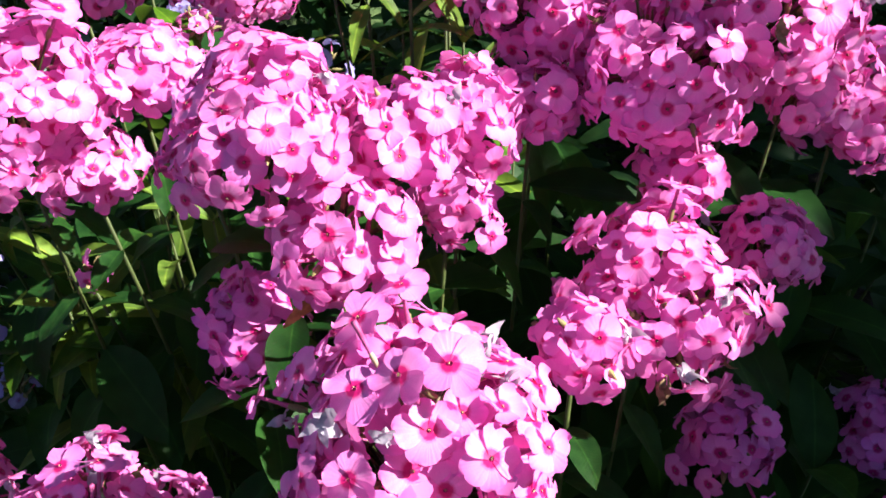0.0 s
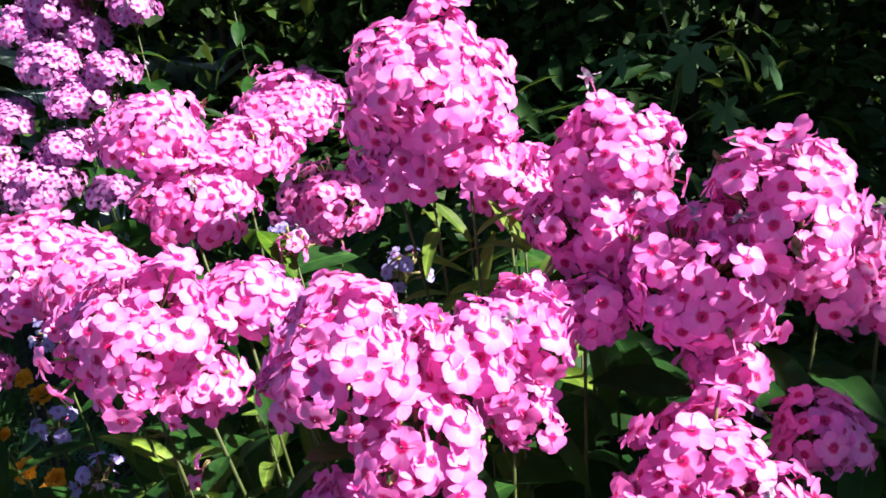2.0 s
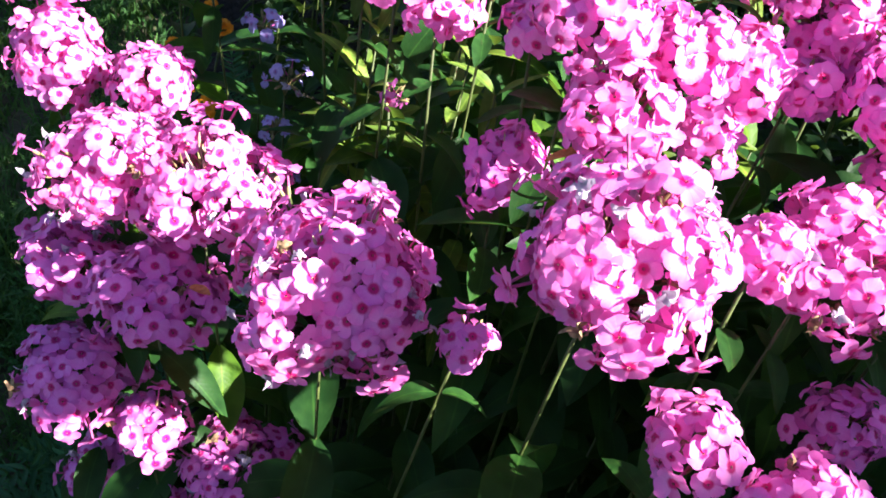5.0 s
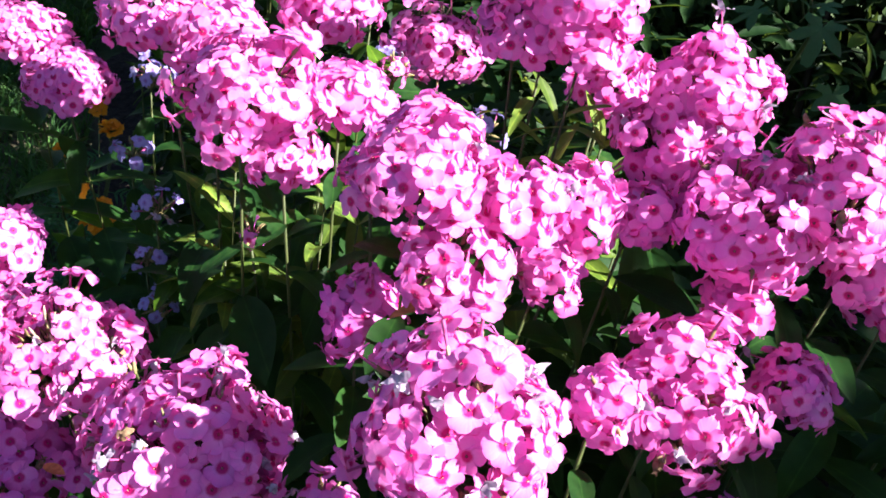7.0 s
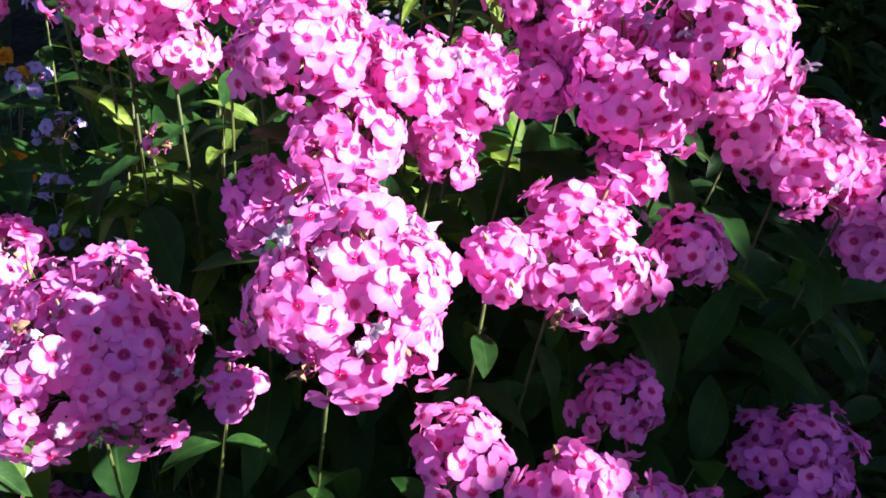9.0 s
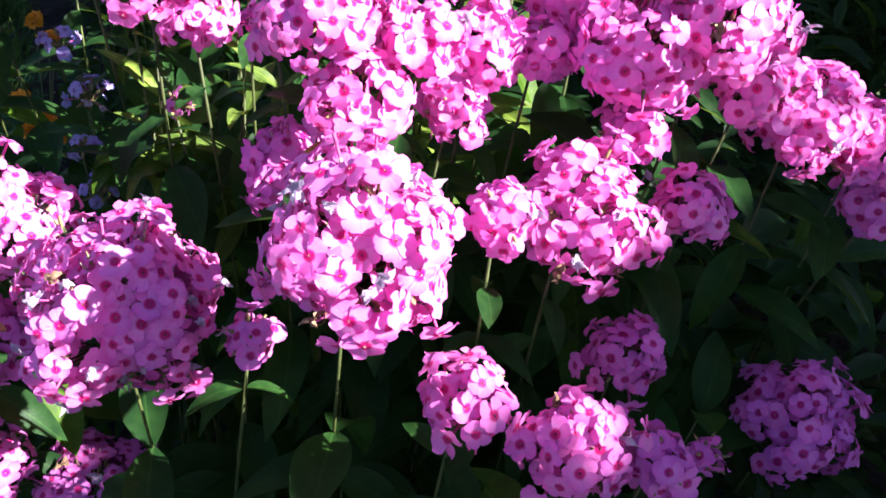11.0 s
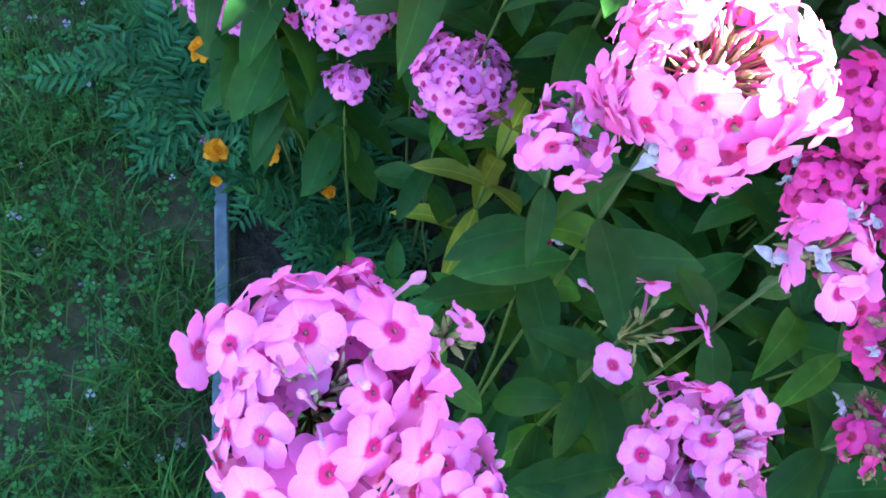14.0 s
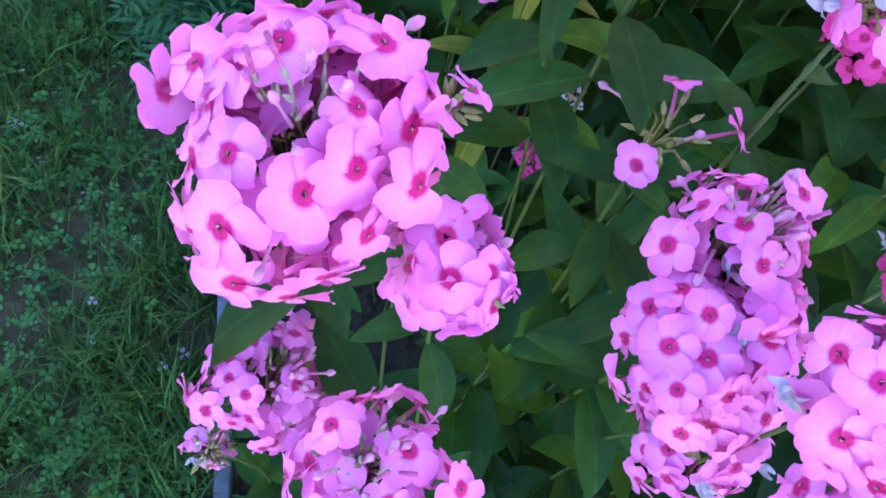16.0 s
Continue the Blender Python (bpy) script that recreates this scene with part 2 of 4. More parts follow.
class Pile:
    """Joins pieces of geometry into one mesh."""

    def __init__(self):
        self.v, self.f, self.i = [], [], []

    def add(self, verts, faces, index=0, m=None):
        n = len(self.v)
        self.v += [m @ Vector(p) for p in verts] if m is not None else [Vector(p) for p in verts]
        self.f += [tuple(n + k for k in face) for face in faces]
        self.i += [index] * len(faces)

    def mesh(self, name, mats, smooth=True):
        return mesh_of(name, self.v, self.f, mats, self.i, smooth)


def facing(z, spin=0.0):
    """A turn that brings +z to the given way."""
    return Vector(z).to_track_quat("Z", "Y").to_matrix().to_4x4() @ Matrix.Rotation(spin, 4, "Z")


# ---- florets: five petals on a tube ----
def petal_grid(rng, rows, cols, cup, ruffle, wide=1.0):
    def half(u):
        if u < 0.64:
            s = u / 0.64
            return wide * (0.09 + 0.41 * s ** 1.4 * (2.0 - 1.0 * s))
        return wide * 0.50 * math.sqrt(max(0.0, 1 - ((u - 0.64) / 0.372) ** 2))
    bow, twist, ph, roll = rng.uniform(-0.06, 0.06), rng.uniform(0.04, 0.16), rng.uniform(0, 6), rng.uniform(-0.4, 0.8)
    verts, faces = [], []
    for u in rows:
        for v in cols:
            z = cup * u * u - 0.10 * u + twist * v * u + 0.05 * v * v * u + ruffle * math.sin(3.1 * v + 5 * u + ph) * u
            notch = 0.05 * max(0, u - 0.9) * 10 * (1 - abs(v)) * rng.random()
            verts.append((u - notch, v * half(u) + bow * u * u, z - roll * max(0, u - 0.6) ** 2))
    n = len(cols)
    for i in range(len(rows) - 1):
        for k in range(n - 1):
            faces.append((i * n + k, (i + 1) * n + k, (i + 1) * n + k + 1, i * n + k + 1))
    return verts, faces


def floret_mesh(name, seed, colour, fine=True, cup=0.0):
    rng = random.Random(seed)
    pile = Pile()
    rows = (0.06, 0.24, 0.45, 0.68, 0.86, 0.96, 1.0) if fine else (0.06, 0.45, 0.78, 1.0)
    cols = (-1, -0.55, 0, 0.55, 1) if fine else (-1, 0, 1)
    for k in range(5):
        v, f = petal_grid(rng, rows, cols, cup + rng.uniform(-0.10, 0.08), rng.uniform(0.02, 0.065), rng.uniform(0.88, 1.10))
        tip = Matrix.Rotation(2 * math.pi * k / 5 + rng.uniform(-0.09, 0.09), 4, "Z") @ Matrix.Rotation(rng.uniform(-0.13, 0.17), 4, "Y") @ Matrix.Rotation(rng.uniform(-0.04, 0.16), 4, "X") @ Matrix.Scale(rng.uniform(0.9, 1.08), 4)
        pile.add(v, f, 0, tip)
    v, f = tube([(0, 0, 0.01), (0, 0, -0.25), (0.03, 0, -1.0), (0.05, 0.02, -1.6)], [0.085, 0.075, 0.085, 0.13], 6 if fine else 4)
    pile.add(v, f[:-1], 1)
    if fine:
        for k in range(2):
            w = rng.uniform(0, 6.3)
            c = Vector((0.028 * math.cos(w), 0.028 * math.sin(w), 0.03))
            pile.add([c + Vector((0.03, 0, 0)), c + Vector((-0.018, 0.026, 0)), c + Vector((-0.018, -0.026, 0)), c + Vector((0, 0, 0.04))], [(0, 1, 3), (1, 2, 3), (2, 0, 3)], 2)
    return pile.mesh(name, [colour, TUBE, ANTHER])


def inner_petals(seed):
    """Five plain petals, half hidden inside a head."""
    rng = random.Random(seed)
    pile = Pile()
    for k in range(5):
        v, f = petal_grid(rng, (0.06, 0.45, 0.8, 1.0), (-1, 0, 1), rng.uniform(-0.2, 0.3), 0.06)
        pile.add(v, f, 0, Matrix.Rotation(2 * math.pi * k / 5, 4, "Z") @ Matrix.Rotation(rng.uniform(-0.3, 0.3), 4, "Y"))
    return pile.v, pile.f


INNER = [inner_petals(s) for s in (1, 2, 3)]


def wilted_mesh(name, seed, colour):
    """A shrivelled floret: curled narrow petals."""
    rng = random.Random(seed)
    pile = Pile()
    for k in range(5):
        pts, curl, side = [], rng.uniform(-2.2, 2.6), rng.uniform(-0.6, 0.6)
        for j in range(5):
            s = j / 4
            pts.append((s * 0.8 * math.cos(curl * s), side * s * s, 0.75 * s * math.sin(curl * s)))
        w = rng.uniform(0.12, 0.26)
        verts, faces = [], []
        for j, p in enumerate(pts):
            h = w * (0.4 + math.sin(math.pi * min(1, j / 4 + 0.1)))
            verts += [Vector(p) + Vector((0, h, 0.1 * rng.uniform(-1, 1))), Vector(p) + Vector((0, -h, 0.1 * rng.uniform(-1, 1)))]
        faces = [(2 * j, 2 * j + 2, 2 * j + 3, 2 * j + 1) for j in range(4)]
        pile.add(verts, faces, 0, Matrix.Rotation(2 * math.pi * k / 5 + rng.uniform(-0.4, 0.4), 4, "Z"))
    v, f = tube([(0, 0, 0), (0.05, 0, -0.8), (0.05, 0.02, -1.5)], [0.07, 0.07, 0.1], 4)
    pile.add(v, f, 1)
    return pile.mesh(name, [colour, TUBE])


def bud_mesh(name, colour):
    v, f = tube([(0, 0, -1.6), (0, 0, -0.5), (0, 0, 0.0), (0.02, 0, 0.22), (0.03, 0.01, 0.5), (0.03, 0.01, 0.72)], [0.11, 0.08, 0.10, 0.25, 0.22, 0.04], 6)
    return mesh_of(name, v, f, [TUBE if colour is None else colour])


FLORETS = {}
for key, colour in (("pink", PINK), ("shaded_pink", SHADED_PINK), ("lilac", LILAC), ("magenta", MAGENTA), ("blue", BLUE)):
    FLORETS[key] = [floret_mesh(key + "_floret", 10 + s, colour, True, cup) for s, cup in enumerate((0.0, 0.05, -0.08, 0.10, -0.16, 0.02, 0.34))]
    FLORETS[key + "_far"] = [floret_mesh(key + "_floret", 40 + s, colour, False) for s in range(3)]
    FLORETS[key + "_bud"] = bud_mesh(key + "_bud", BUD)
WILTED = [wilted_mesh("wilted_floret", 70 + s, WILT) for s in range(4)]
HUSKS = [wilted_mesh("dry_floret", 80 + s, HUSK) for s in range(3)]


# ---- leaves ----
def lance_leaf(seed, length=1.0, width=0.30, droop=0.5, rows=8):
    """A long pointed leaf along +x, folded a little along its midrib."""
    rng = random.Random(seed)
    verts, faces = [], []
    sway = rng.uniform(-0.12, 0.12)
    for j in range(rows + 1):
        u = j / rows
        h = 0.5 * width * (math.sin(math.pi * min(1, u ** 0.85)) ** 0.8 if 0 < u < 1 else (0.10 if u == 0 else 0.0)) + 0.004
        x, z = length * (u - 0.10 * droop * u * u), -length * droop * u * u * 0.55 + 0.15 * length * u
        y = sway * u * u * length
        wave = 0.012 * math.sin(9 * u + seed)
        verts += [(x, y - h, z + 0.28 * h + wave), (x, y - 0.5 * h, z + 0.05 * h), (x, y, z), (x, y + 0.5 * h, z + 0.05 * h), (x, y + h, z + 0.28 * h - wave)]
    for j in range(rows):
        for k in range(4):
            a = 5 * j + k
            faces.append((a, a + 5, a + 6, a + 1))
    return verts, faces


LEAVES = [mesh_of("leaf", *lance_leaf(s, 1.0, w, d), [LEAF]) for s, w, d in ((1, 0.36, 0.45), (2, 0.40, 0.8), (3, 0.33, 1.1), (4, 0.41, 0.5), (5, 0.37, 1.4))]

# lighter copy of the phlox leaf: sunlight put into its yellow-green
SUNLIT_LEAF = leaf_material("sunlit_phlox_leaf", (0.055, 0.110, 0.020), (0.12, 0.19, 0.036), (0.40, 0.45, 0.05), rough=0.45, scale=6, veins=True)
SUNLIT_LEAVES = [mesh_of("leaf", *lance_leaf(s, 1.0, w, d), [SUNLIT_LEAF]) for s, w, d in ((2, 0.24, 0.4), (5, 0.22, 0.9))]

# ---- tall garden phlox ----
PHLOX_COUNT = [0]


def dome(rng, n, reach):
    """Ways spread evenly over a dome that reaches the given angle from its top."""
    low, gold, turn = math.cos(reach), math.pi * (3 - math.sqrt(5)), rng.uniform(0, 6.3)
    for k in range(n):
        z = 1 - (1 - low) * (k + 0.5) / n
        r, w = math.sqrt(max(0, 1 - z * z)), k * gold + turn
        yield Vector((r * math.cos(w), r * math.sin(w), z))


def phlox(x, y, z, r, high=0.9, colour="pink", size=0.0124, wilt=0.04, buds=0.0, bare=0.0, reach=106, tip=(0, 0), root=(0, 0), leaves=8, far=False, full=1.0, label="", spread=0.0, leaf=0.088, shapes=None, skip=0):
    """One stem of phlox: root on the ground, leaves in crossed pairs, and a dome of florets round (x, y, z)."""
    PHLOX_COUNT[0] += 1
    size *= 1.07 if size < 0.0122 else 1.0
    rng = random.Random(1000 + PHLOX_COUNT[0])
    base = Vector((x + root[0], y + root[1], 0.012))
    words = {"pink": "tall garden phlox, domed head of pink florets with magenta eyes", "shaded_pink": "tall garden pink phlox, head tinted mauve for half shade", "lilac": "tall garden phlox with a pale lilac-purple flower head", "magenta": "tall garden phlox with a deep magenta head going over", "blue": "slender phlox with small pale lavender-blue flowers"}
    plant = thing("phlox_plant", base, label or words[colour], "phlox", "phlox in the flower bed")
    centre = Vector((x, y, z)) - base
    neck = centre - Vector((0.1 * r, 0, 0.75 * r * high))
    bend = Vector((rng.uniform(-0.02, 0.02), rng.uniform(-0.02, 0.02), 0))
    path = [neck * s + bend * math.sin(math.pi * s) for s in (0, 0.2, 0.4, 0.6, 0.8, 1.0)]
    v, f = tube(path, [0.0024, 0.0022, 0.0019, 0.0017, 0.0015, 0.0013], 6)
    child("stem", mesh_of("stem", v, f, [STEM]), plant, Matrix.Identity(4))
    # leaves in crossed pairs, longest half way up
    turn = rng.uniform(0, math.pi)
    for k in range(skip, skip + leaves):
        s = 0.955 - 0.06 * k * (0.9 + 0.2 * rng.random()) / max(0.5, neck.z)
        if s < 0.12:
            break
        at = neck * s + bend * math.sin(math.pi * s)
        long = (leaf if k < 2 else max(leaf, 0.076)) * (0.40 + 0.85 * math.sin(math.pi * min(1, 0.18 + k / 9)))
        for side in (0, 1):
            if rng.random() < 0.05:
                continue
            a = turn + k * math.pi / 2 + side * math.pi + rng.uniform(-0.25, 0.25)
            m = Matrix.Translation(at) @ Matrix.Rotation(a, 4, "Z") @ Matrix.Rotation(rng.uniform(-0.30, 0.60), 4, "Y") @ Matrix.Rotation(rng.uniform(-0.3, 0.3), 4, "X")
            child("leaf", rng.choice(shapes or LEAVES), plant, m @ Matrix.Scale(long * rng.uniform(0.85, 1.15), 4))
    # flower head
    lean = Matrix.Rotation(radians(tip[0]), 4, "Y") @ Matrix.Rotation(radians(tip[1]), 4, "X")
    rr, rz = r - 0.35 * size, (r - 0.35 * size) * high
    n = max(3, int(full * 2 * (1 - math.cos(radians(reach))) * rr * rr * (0.35 + 0.65 * high) / (0.70 * size * size)))
    spots = []
    # the dome is a bunch of smaller rounded clusters
    bunches = [(Vector((0, 0, 0)), 0.76)]
    for d in dome(rng, 7 if r < 0.03 else 11, radians(min(reach, 112))):
        way = (d + Vector((rng.uniform(-0.3, 0.3), rng.uniform(-0.3, 0.3), rng.uniform(-0.2, 0.2)))).normalized()
        bunches.append((way * rng.uniform(0.50, 0.80), rng.uniform(0.34, 0.46)))

    def skin(d):
        """Where the way d from the middle leaves the bunch, and how it faces there."""
        best, face = 0.0, d
        for c, w in bunches:
            b = d.dot(c)
            q = b * b - c.length_squared + w * w
            if q > 0 and b + math.sqrt(q) > best:
                best = b + math.sqrt(q)
                face = (d * best - c) / w
        return best, face

    for d in dome(rng, n, radians(reach)):
        if d.z > math.cos(radians(60 * bare)) and bare > 0:
            continue
        d = (d + Vector((rng.uniform(-1, 1), rng.uniform(-1, 1), rng.uniform(-1, 1))) * 0.30 * size / r).normalized()
        far_out, out = skin(d)
        far_out += rng.uniform(-0.07, 0.08) + (rng.uniform(0.05, 0.28) if rng.random() < 0.10 else 0) + (spread * rng.random() if spread else 0)
        p = Vector((d.x * rr, d.y * rr, d.z * rz)) * far_out
        out = out * 0.5 + d * 0.5
        face = (Vector((out.x, out.y, out.z / high)).normalized() + Vector((rng.uniform(-0.23, 0.23), rng.uniform(-0.23, 0.23), rng.uniform(-0.10, 0.26)))).normalized()
        spots.append((lean.to_3x3() @ p, lean.to_3x3() @ face))
    for k in range(3 if r > 0.05 and not far else 0):
        a, low = rng.uniform(0, 6.3), radians(reach + rng.uniform(0, 16))
        d = Vector((math.sin(low) * math.cos(a), math.sin(low) * math.sin(a), math.cos(low)))
        p = Vector((d.x * rr, d.y * rr, d.z * rz)) * rng.uniform(1.0, 1.22)
        spots.append((p, (d + Vector((0, 0, rng.uniform(-0.9, -0.1)))).normalized()))
    pile = Pile()
    fork = Vector((-0.1 * r, 0, -0.75 * r * high))
    for p, face in spots:
        end = p - face * size * 1.6
        mid = fork.lerp(end, 0.55) + Vector((0, 0, 0.12 * r))
        v, f = tube([fork, mid, end], [0.0011, 0.0009, 0.0009], 3)
        pile.add(v, f[:-1], 0)
        v, f = tube([end - face * 0.003, end, end + face * 0.0055], [0.0009, 0.0018, 0.0013], 5)
        pile.add(v, f[:-1], 1)
    for d in dome(rng, 10 + int(30 * bare), radians(100)):
        end = Vector((d.x * rr, d.y * rr, d.z * rz)) * rng.uniform(0.45, 0.72)
        v, f = tube([fork, end * 0.6, end], [0.0011, 0.001, 0.0008], 3)
        pile.add(v, f, 1)
        v, f = tube([end, end + d * 0.005, end + d * 0.010], [0.0016, 0.002, 0.0004], 4)
        pile.add(v, f, 1)
    # inner petals close the gaps between the open florets
    if full >= 0.8 and r > 0.025 and bare < 0.3:
        top = lean.to_3x3()
        for d in dome(rng, int(0.55 * n), radians(reach)):
            if d.z > math.cos(radians(60 * bare + 12)) and bare > 0:
                continue
            k, out = skin(d)
            p = top @ (Vector((d.x * rr, d.y * rr, d.z * rz)) * k * rng.uniform(0.78, 0.90))
            face = (top @ out + Vector((rng.uniform(-0.8, 0.8), rng.uniform(-0.8, 0.8), rng.uniform(-0.4, 0.8)))).normalized()
            v, f = rng.choice(INNER)
            pile.add(v, f, 5, Matrix.Translation(p) @ facing(face, rng.uniform(0, 6.3)) @ Matrix.Scale(size * rng.uniform(0.75, 1.0), 4))
    if bare > 0:
        # the open middle: slender calyxes, some with a magenta tube or a young bud
        top = lean.to_3x3()
        for d in dome(rng, 6 + int(100 * bare), radians(60 * bare + 10)):
            d = (top @ (d + Vector((rng.uniform(-0.3, 0.3), rng.uniform(-0.3, 0.3), 0)))).normalized()
            end = Vector((d.x * rr, d.y * rr, d.z * rz)) * rng.uniform(0.45, 0.9)
            d = (d + Vector((rng.uniform(-0.5, 0.5), rng.uniform(-0.5, 0.5), rng.uniform(0, 0.6)))).normalized()
            v, f = tube([fork, end * 0.5, end], [0.0012, 0.0009, 0.0007], 4)
            pile.add(v, f, rng.choice((1, 4, 4, 2)))
            v, f = tube([end, end + d * 0.004, end + d * 0.011], [0.0009, 0.0013, 0.0004], 5)
            pile.add(v, f, 4 if rng.random() < 0.75 else 1)
            q = rng.random()
            if q < 0.25:
                v, f = tube([end + d * 0.006, end + d * 0.014, end + d * 0.022], [0.0009, 0.0011, 0.0013], 5)
                pile.add(v, f, 2)
            elif q < 0.25 + 1.6 * buds:
                v, f = tube([end + d * 0.006, end + d * 0.012, end + d * 0.017, end + d * 0.021], [0.0010, 0.0013, 0.0023, 0.0005], 6)
                pile.add(v, f, 3)
    head = child("flower_head", pile.mesh("flower_head", [STEM, CALYX, TUBE, BUD, CHAFF, FILL[colour]]), plant, Matrix.Translation(centre), "dome of florets on branching stalks")
    kinds = FLORETS[colour + ("_far" if far else "")]
    for p, face in spots:
        q = rng.random()
        s = size * rng.uniform(0.82, 1.12)
        m = Matrix.Translation(p) @ facing(face, rng.uniform(0, 6.3))
        if q < wilt:
            child("wilted_floret", rng.choice(WILTED if rng.random() < (0.8 if wilt < 0.5 else 0.4) else HUSKS), head, m @ Matrix.Scale(s * 0.85, 4), "shrivelled lavender-grey floret")
        elif q < wilt + buds:
            child("bud", FLORETS[colour + "_bud"], head, m @ Matrix.Scale(s * rng.uniform(0.5, 0.8), 4), "closed pink bud")
        else:
            child("floret", kinds[6] if (not far and rng.random() < 0.06) else rng.choice(kinds[:6]), head, m @ Matrix.Scale(s, 4))
    return plant


# ---- ground, bed, edging ----
def sheet(name, x0, x1, y0, y1, step, material, lift=0.0, rough=0.0, inside=None):
    verts, faces, nx, ny = [], [], int((x1 - x0) / step) + 1, int((y1 - y0) / step) + 1
    for j in range(ny):
        for i in range(nx):
            px, py = x0 + i * step, y0 + j * step
            if inside:
                px, py = inside(px, py)
            verts.append((px, py, lift + rough * noise.noise((px * 9, py * 9, 3)) + 0.5 * rough * noise.noise((px * 31, py * 31, 7))))
    for j in range(ny - 1):
        for i in range(nx - 1):
            a = j * nx + i
            faces.append((a, a + 1, a + nx + 1, a + nx))
    return mesh_of(name, verts, faces, [material])


# the edging board runs along a line on the lawn's side of the bed
EDGE_A, EDGE_B = Vector((0.024, -0.50, 0)), Vector((-0.750, 0.75, 0))
ALONG = (EDGE_B - EDGE_A).normalized()
ACROSS = Vector((ALONG.y, -ALONG.x, 0))


def bed_side(p):
    """How far a place lies on the bed's side of the edging."""
    return (Vector((p[0], p[1], 0)) - EDGE_A).dot(ACROSS)


def at_bed(px, py):
    q = Vector((px, py, 0))
    d = bed_side(q)
    if d < 0.02:
        q += ACROSS * (0.02 - d)
    return q.x, q.y


g = 60.0
ground = new("ground", mesh_of("ground", [(-g, -g, -0.02), (g, -g, -0.02), (g, g, -0.02), (-g, g, -0.02)], [(0, 1, 2, 3)], [TURF], smooth=False))
tagged(ground, "short green turf of the garden, out to the distance", "ground", kind="structure")
lawn = new("lawn_soil", sheet("lawn_soil", -2.2, 0.6, -1.3, 2.2, 0.08, LAWN, -0.004, 0.010))
tagged(lawn, "uneven brown soil of a thin shaded lawn", "ground", kind="structure")
bed = new("flower_bed", sheet("flower_bed", -1.6, 1.85, -0.9, 2.6, 0.05, SOIL, 0.012, 0.014, at_bed))
tagged(bed, "dark crumbly soil of the flower bed", "soil", kind="structure")


def edging():
    a, b = EDGE_A - ALONG * 0.6, EDGE_B
    pile = Pile()
    n, w = 30, 0.011
    for k in range(n + 1):
        p = a.lerp(b, k / n) + ACROSS * 0.004 * noise.noise((k * 0.4, 0, 9))
        top = 0.05 + 0.004 * noise.noise((k * 0.5, 5, 2))
        for off, h in ((-w, -0.03), (-w, top - 0.003), (-w + 0.003, top), (w - 0.003, top), (w, top - 0.003), (w, -0.03)):
            q = p + ACROSS * off
            pile.v.append(Vector((q.x, q.y, h)))
    for k in range(n):
        for j in range(5):
            pile.f.append((6 * k + j, 6 * k + j + 1, 6 * k + j + 7, 6 * k + j + 6))
            pile.i.append(0)
    ob = new("edging_board", pile.mesh("edging_board", [EDGE], smooth=False))
    return tagged(ob, "weathered grey-blue edging board along the bed", "edging", kind="structure")


edging()


def blades(name, count, area, height, width, material, seed, keep):
    rng = np.random.default_rng(seed)
    verts, faces = [], []
    x0, x1, y0, y1 = area
    while len(faces) < count * 2:
        px, py = rng.uniform(x0, x1), rng.uniform(y0, y1)
        clump = max(0.0, 0.5 + 0.55 * noise.noise((px * 7, py * 7, seed)) + 0.35 * noise.noise((px * 2.5, py * 2.5, seed + 4)))
        if rng.random() > 0.06 + 1.1 * clump ** 1.6 or not keep(px, py):
            continue
        h = height * rng.uniform(0.4, 1.15) * (0.6 + 0.7 * clump)
        w, a, b = width * rng.uniform(0.6, 1.2), rng.uniform(0, 6.3), rng.uniform(0, 6.3)
        lean, n = rng.uniform(0.1, 1.3) * h, len(verts)
        dx, dy, ex, ey = math.cos(a) * w, math.sin(a) * w, math.cos(b) * lean, math.sin(b) * lean
        verts += [(px - dx, py - dy, 0), (px + dx, py + dy, 0), (px + ex * 0.35 - dx * 0.8, py + ey * 0.35 - dy * 0.8, h * 0.6), (px + ex * 0.35 + dx * 0.8, py + ey * 0.35 + dy * 0.8, h * 0.6), (px + ex, py + ey, h * 0.85)]
        faces += [(n, n + 1, n + 3, n + 2), (n + 2, n + 3, n + 4)]
    return mesh_of(name, verts, faces, [material])


def clovers(name, count, area, seed, keep, material, big=0.007):
    rng = np.random.default_rng(seed)
    verts, faces = [], []
    x0, x1, y0, y1 = area
    made = 0
    while made < count:
        px, py = rng.uniform(x0, x1), rng.uniform(y0, y1)
        if noise.noise((px * 5, py * 5, seed + 3)) < rng.uniform(-0.25, 0.45) or not keep(px, py):
            continue
        made += 1
        h, turn, s = rng.uniform(0.008, 0.040), rng.uniform(0, 6.3), big * rng.uniform(0.6, 1.3)
        tx, ty = rng.uniform(-0.4, 0.4), rng.uniform(-0.4, 0.4)
        for k in range(3):
            a, n = turn + k * 2.094, len(verts)
            for u, v in ((0.1, 0), (0.7, -0.55), (1.2, -0.5), (1.35, 0), (1.2, 0.5), (0.7, 0.55)):
                qx, qy = s * (u * math.cos(a) - v * math.sin(a)), s * (u * math.sin(a) + v * math.cos(a))
                verts.append((px + qx, py + qy, h + qx * tx + qy * ty + 0.25 * s * abs(v)))
            faces.append(tuple(range(n, n + 6)))
    return mesh_of(name, verts, faces, [material], smooth=False)


def on_lawn(px, py):
    return bed_side((px, py)) < -0.014


grass = new("grass", blades("grass", 26000, (-1.35, 0.2, -0.95, 0.95), 0.085, 0.0018, GRASS, 5, on_lawn))
tagged(grass, "thin shaded green lawn grass beside the bed", "grass", kind="stuff")
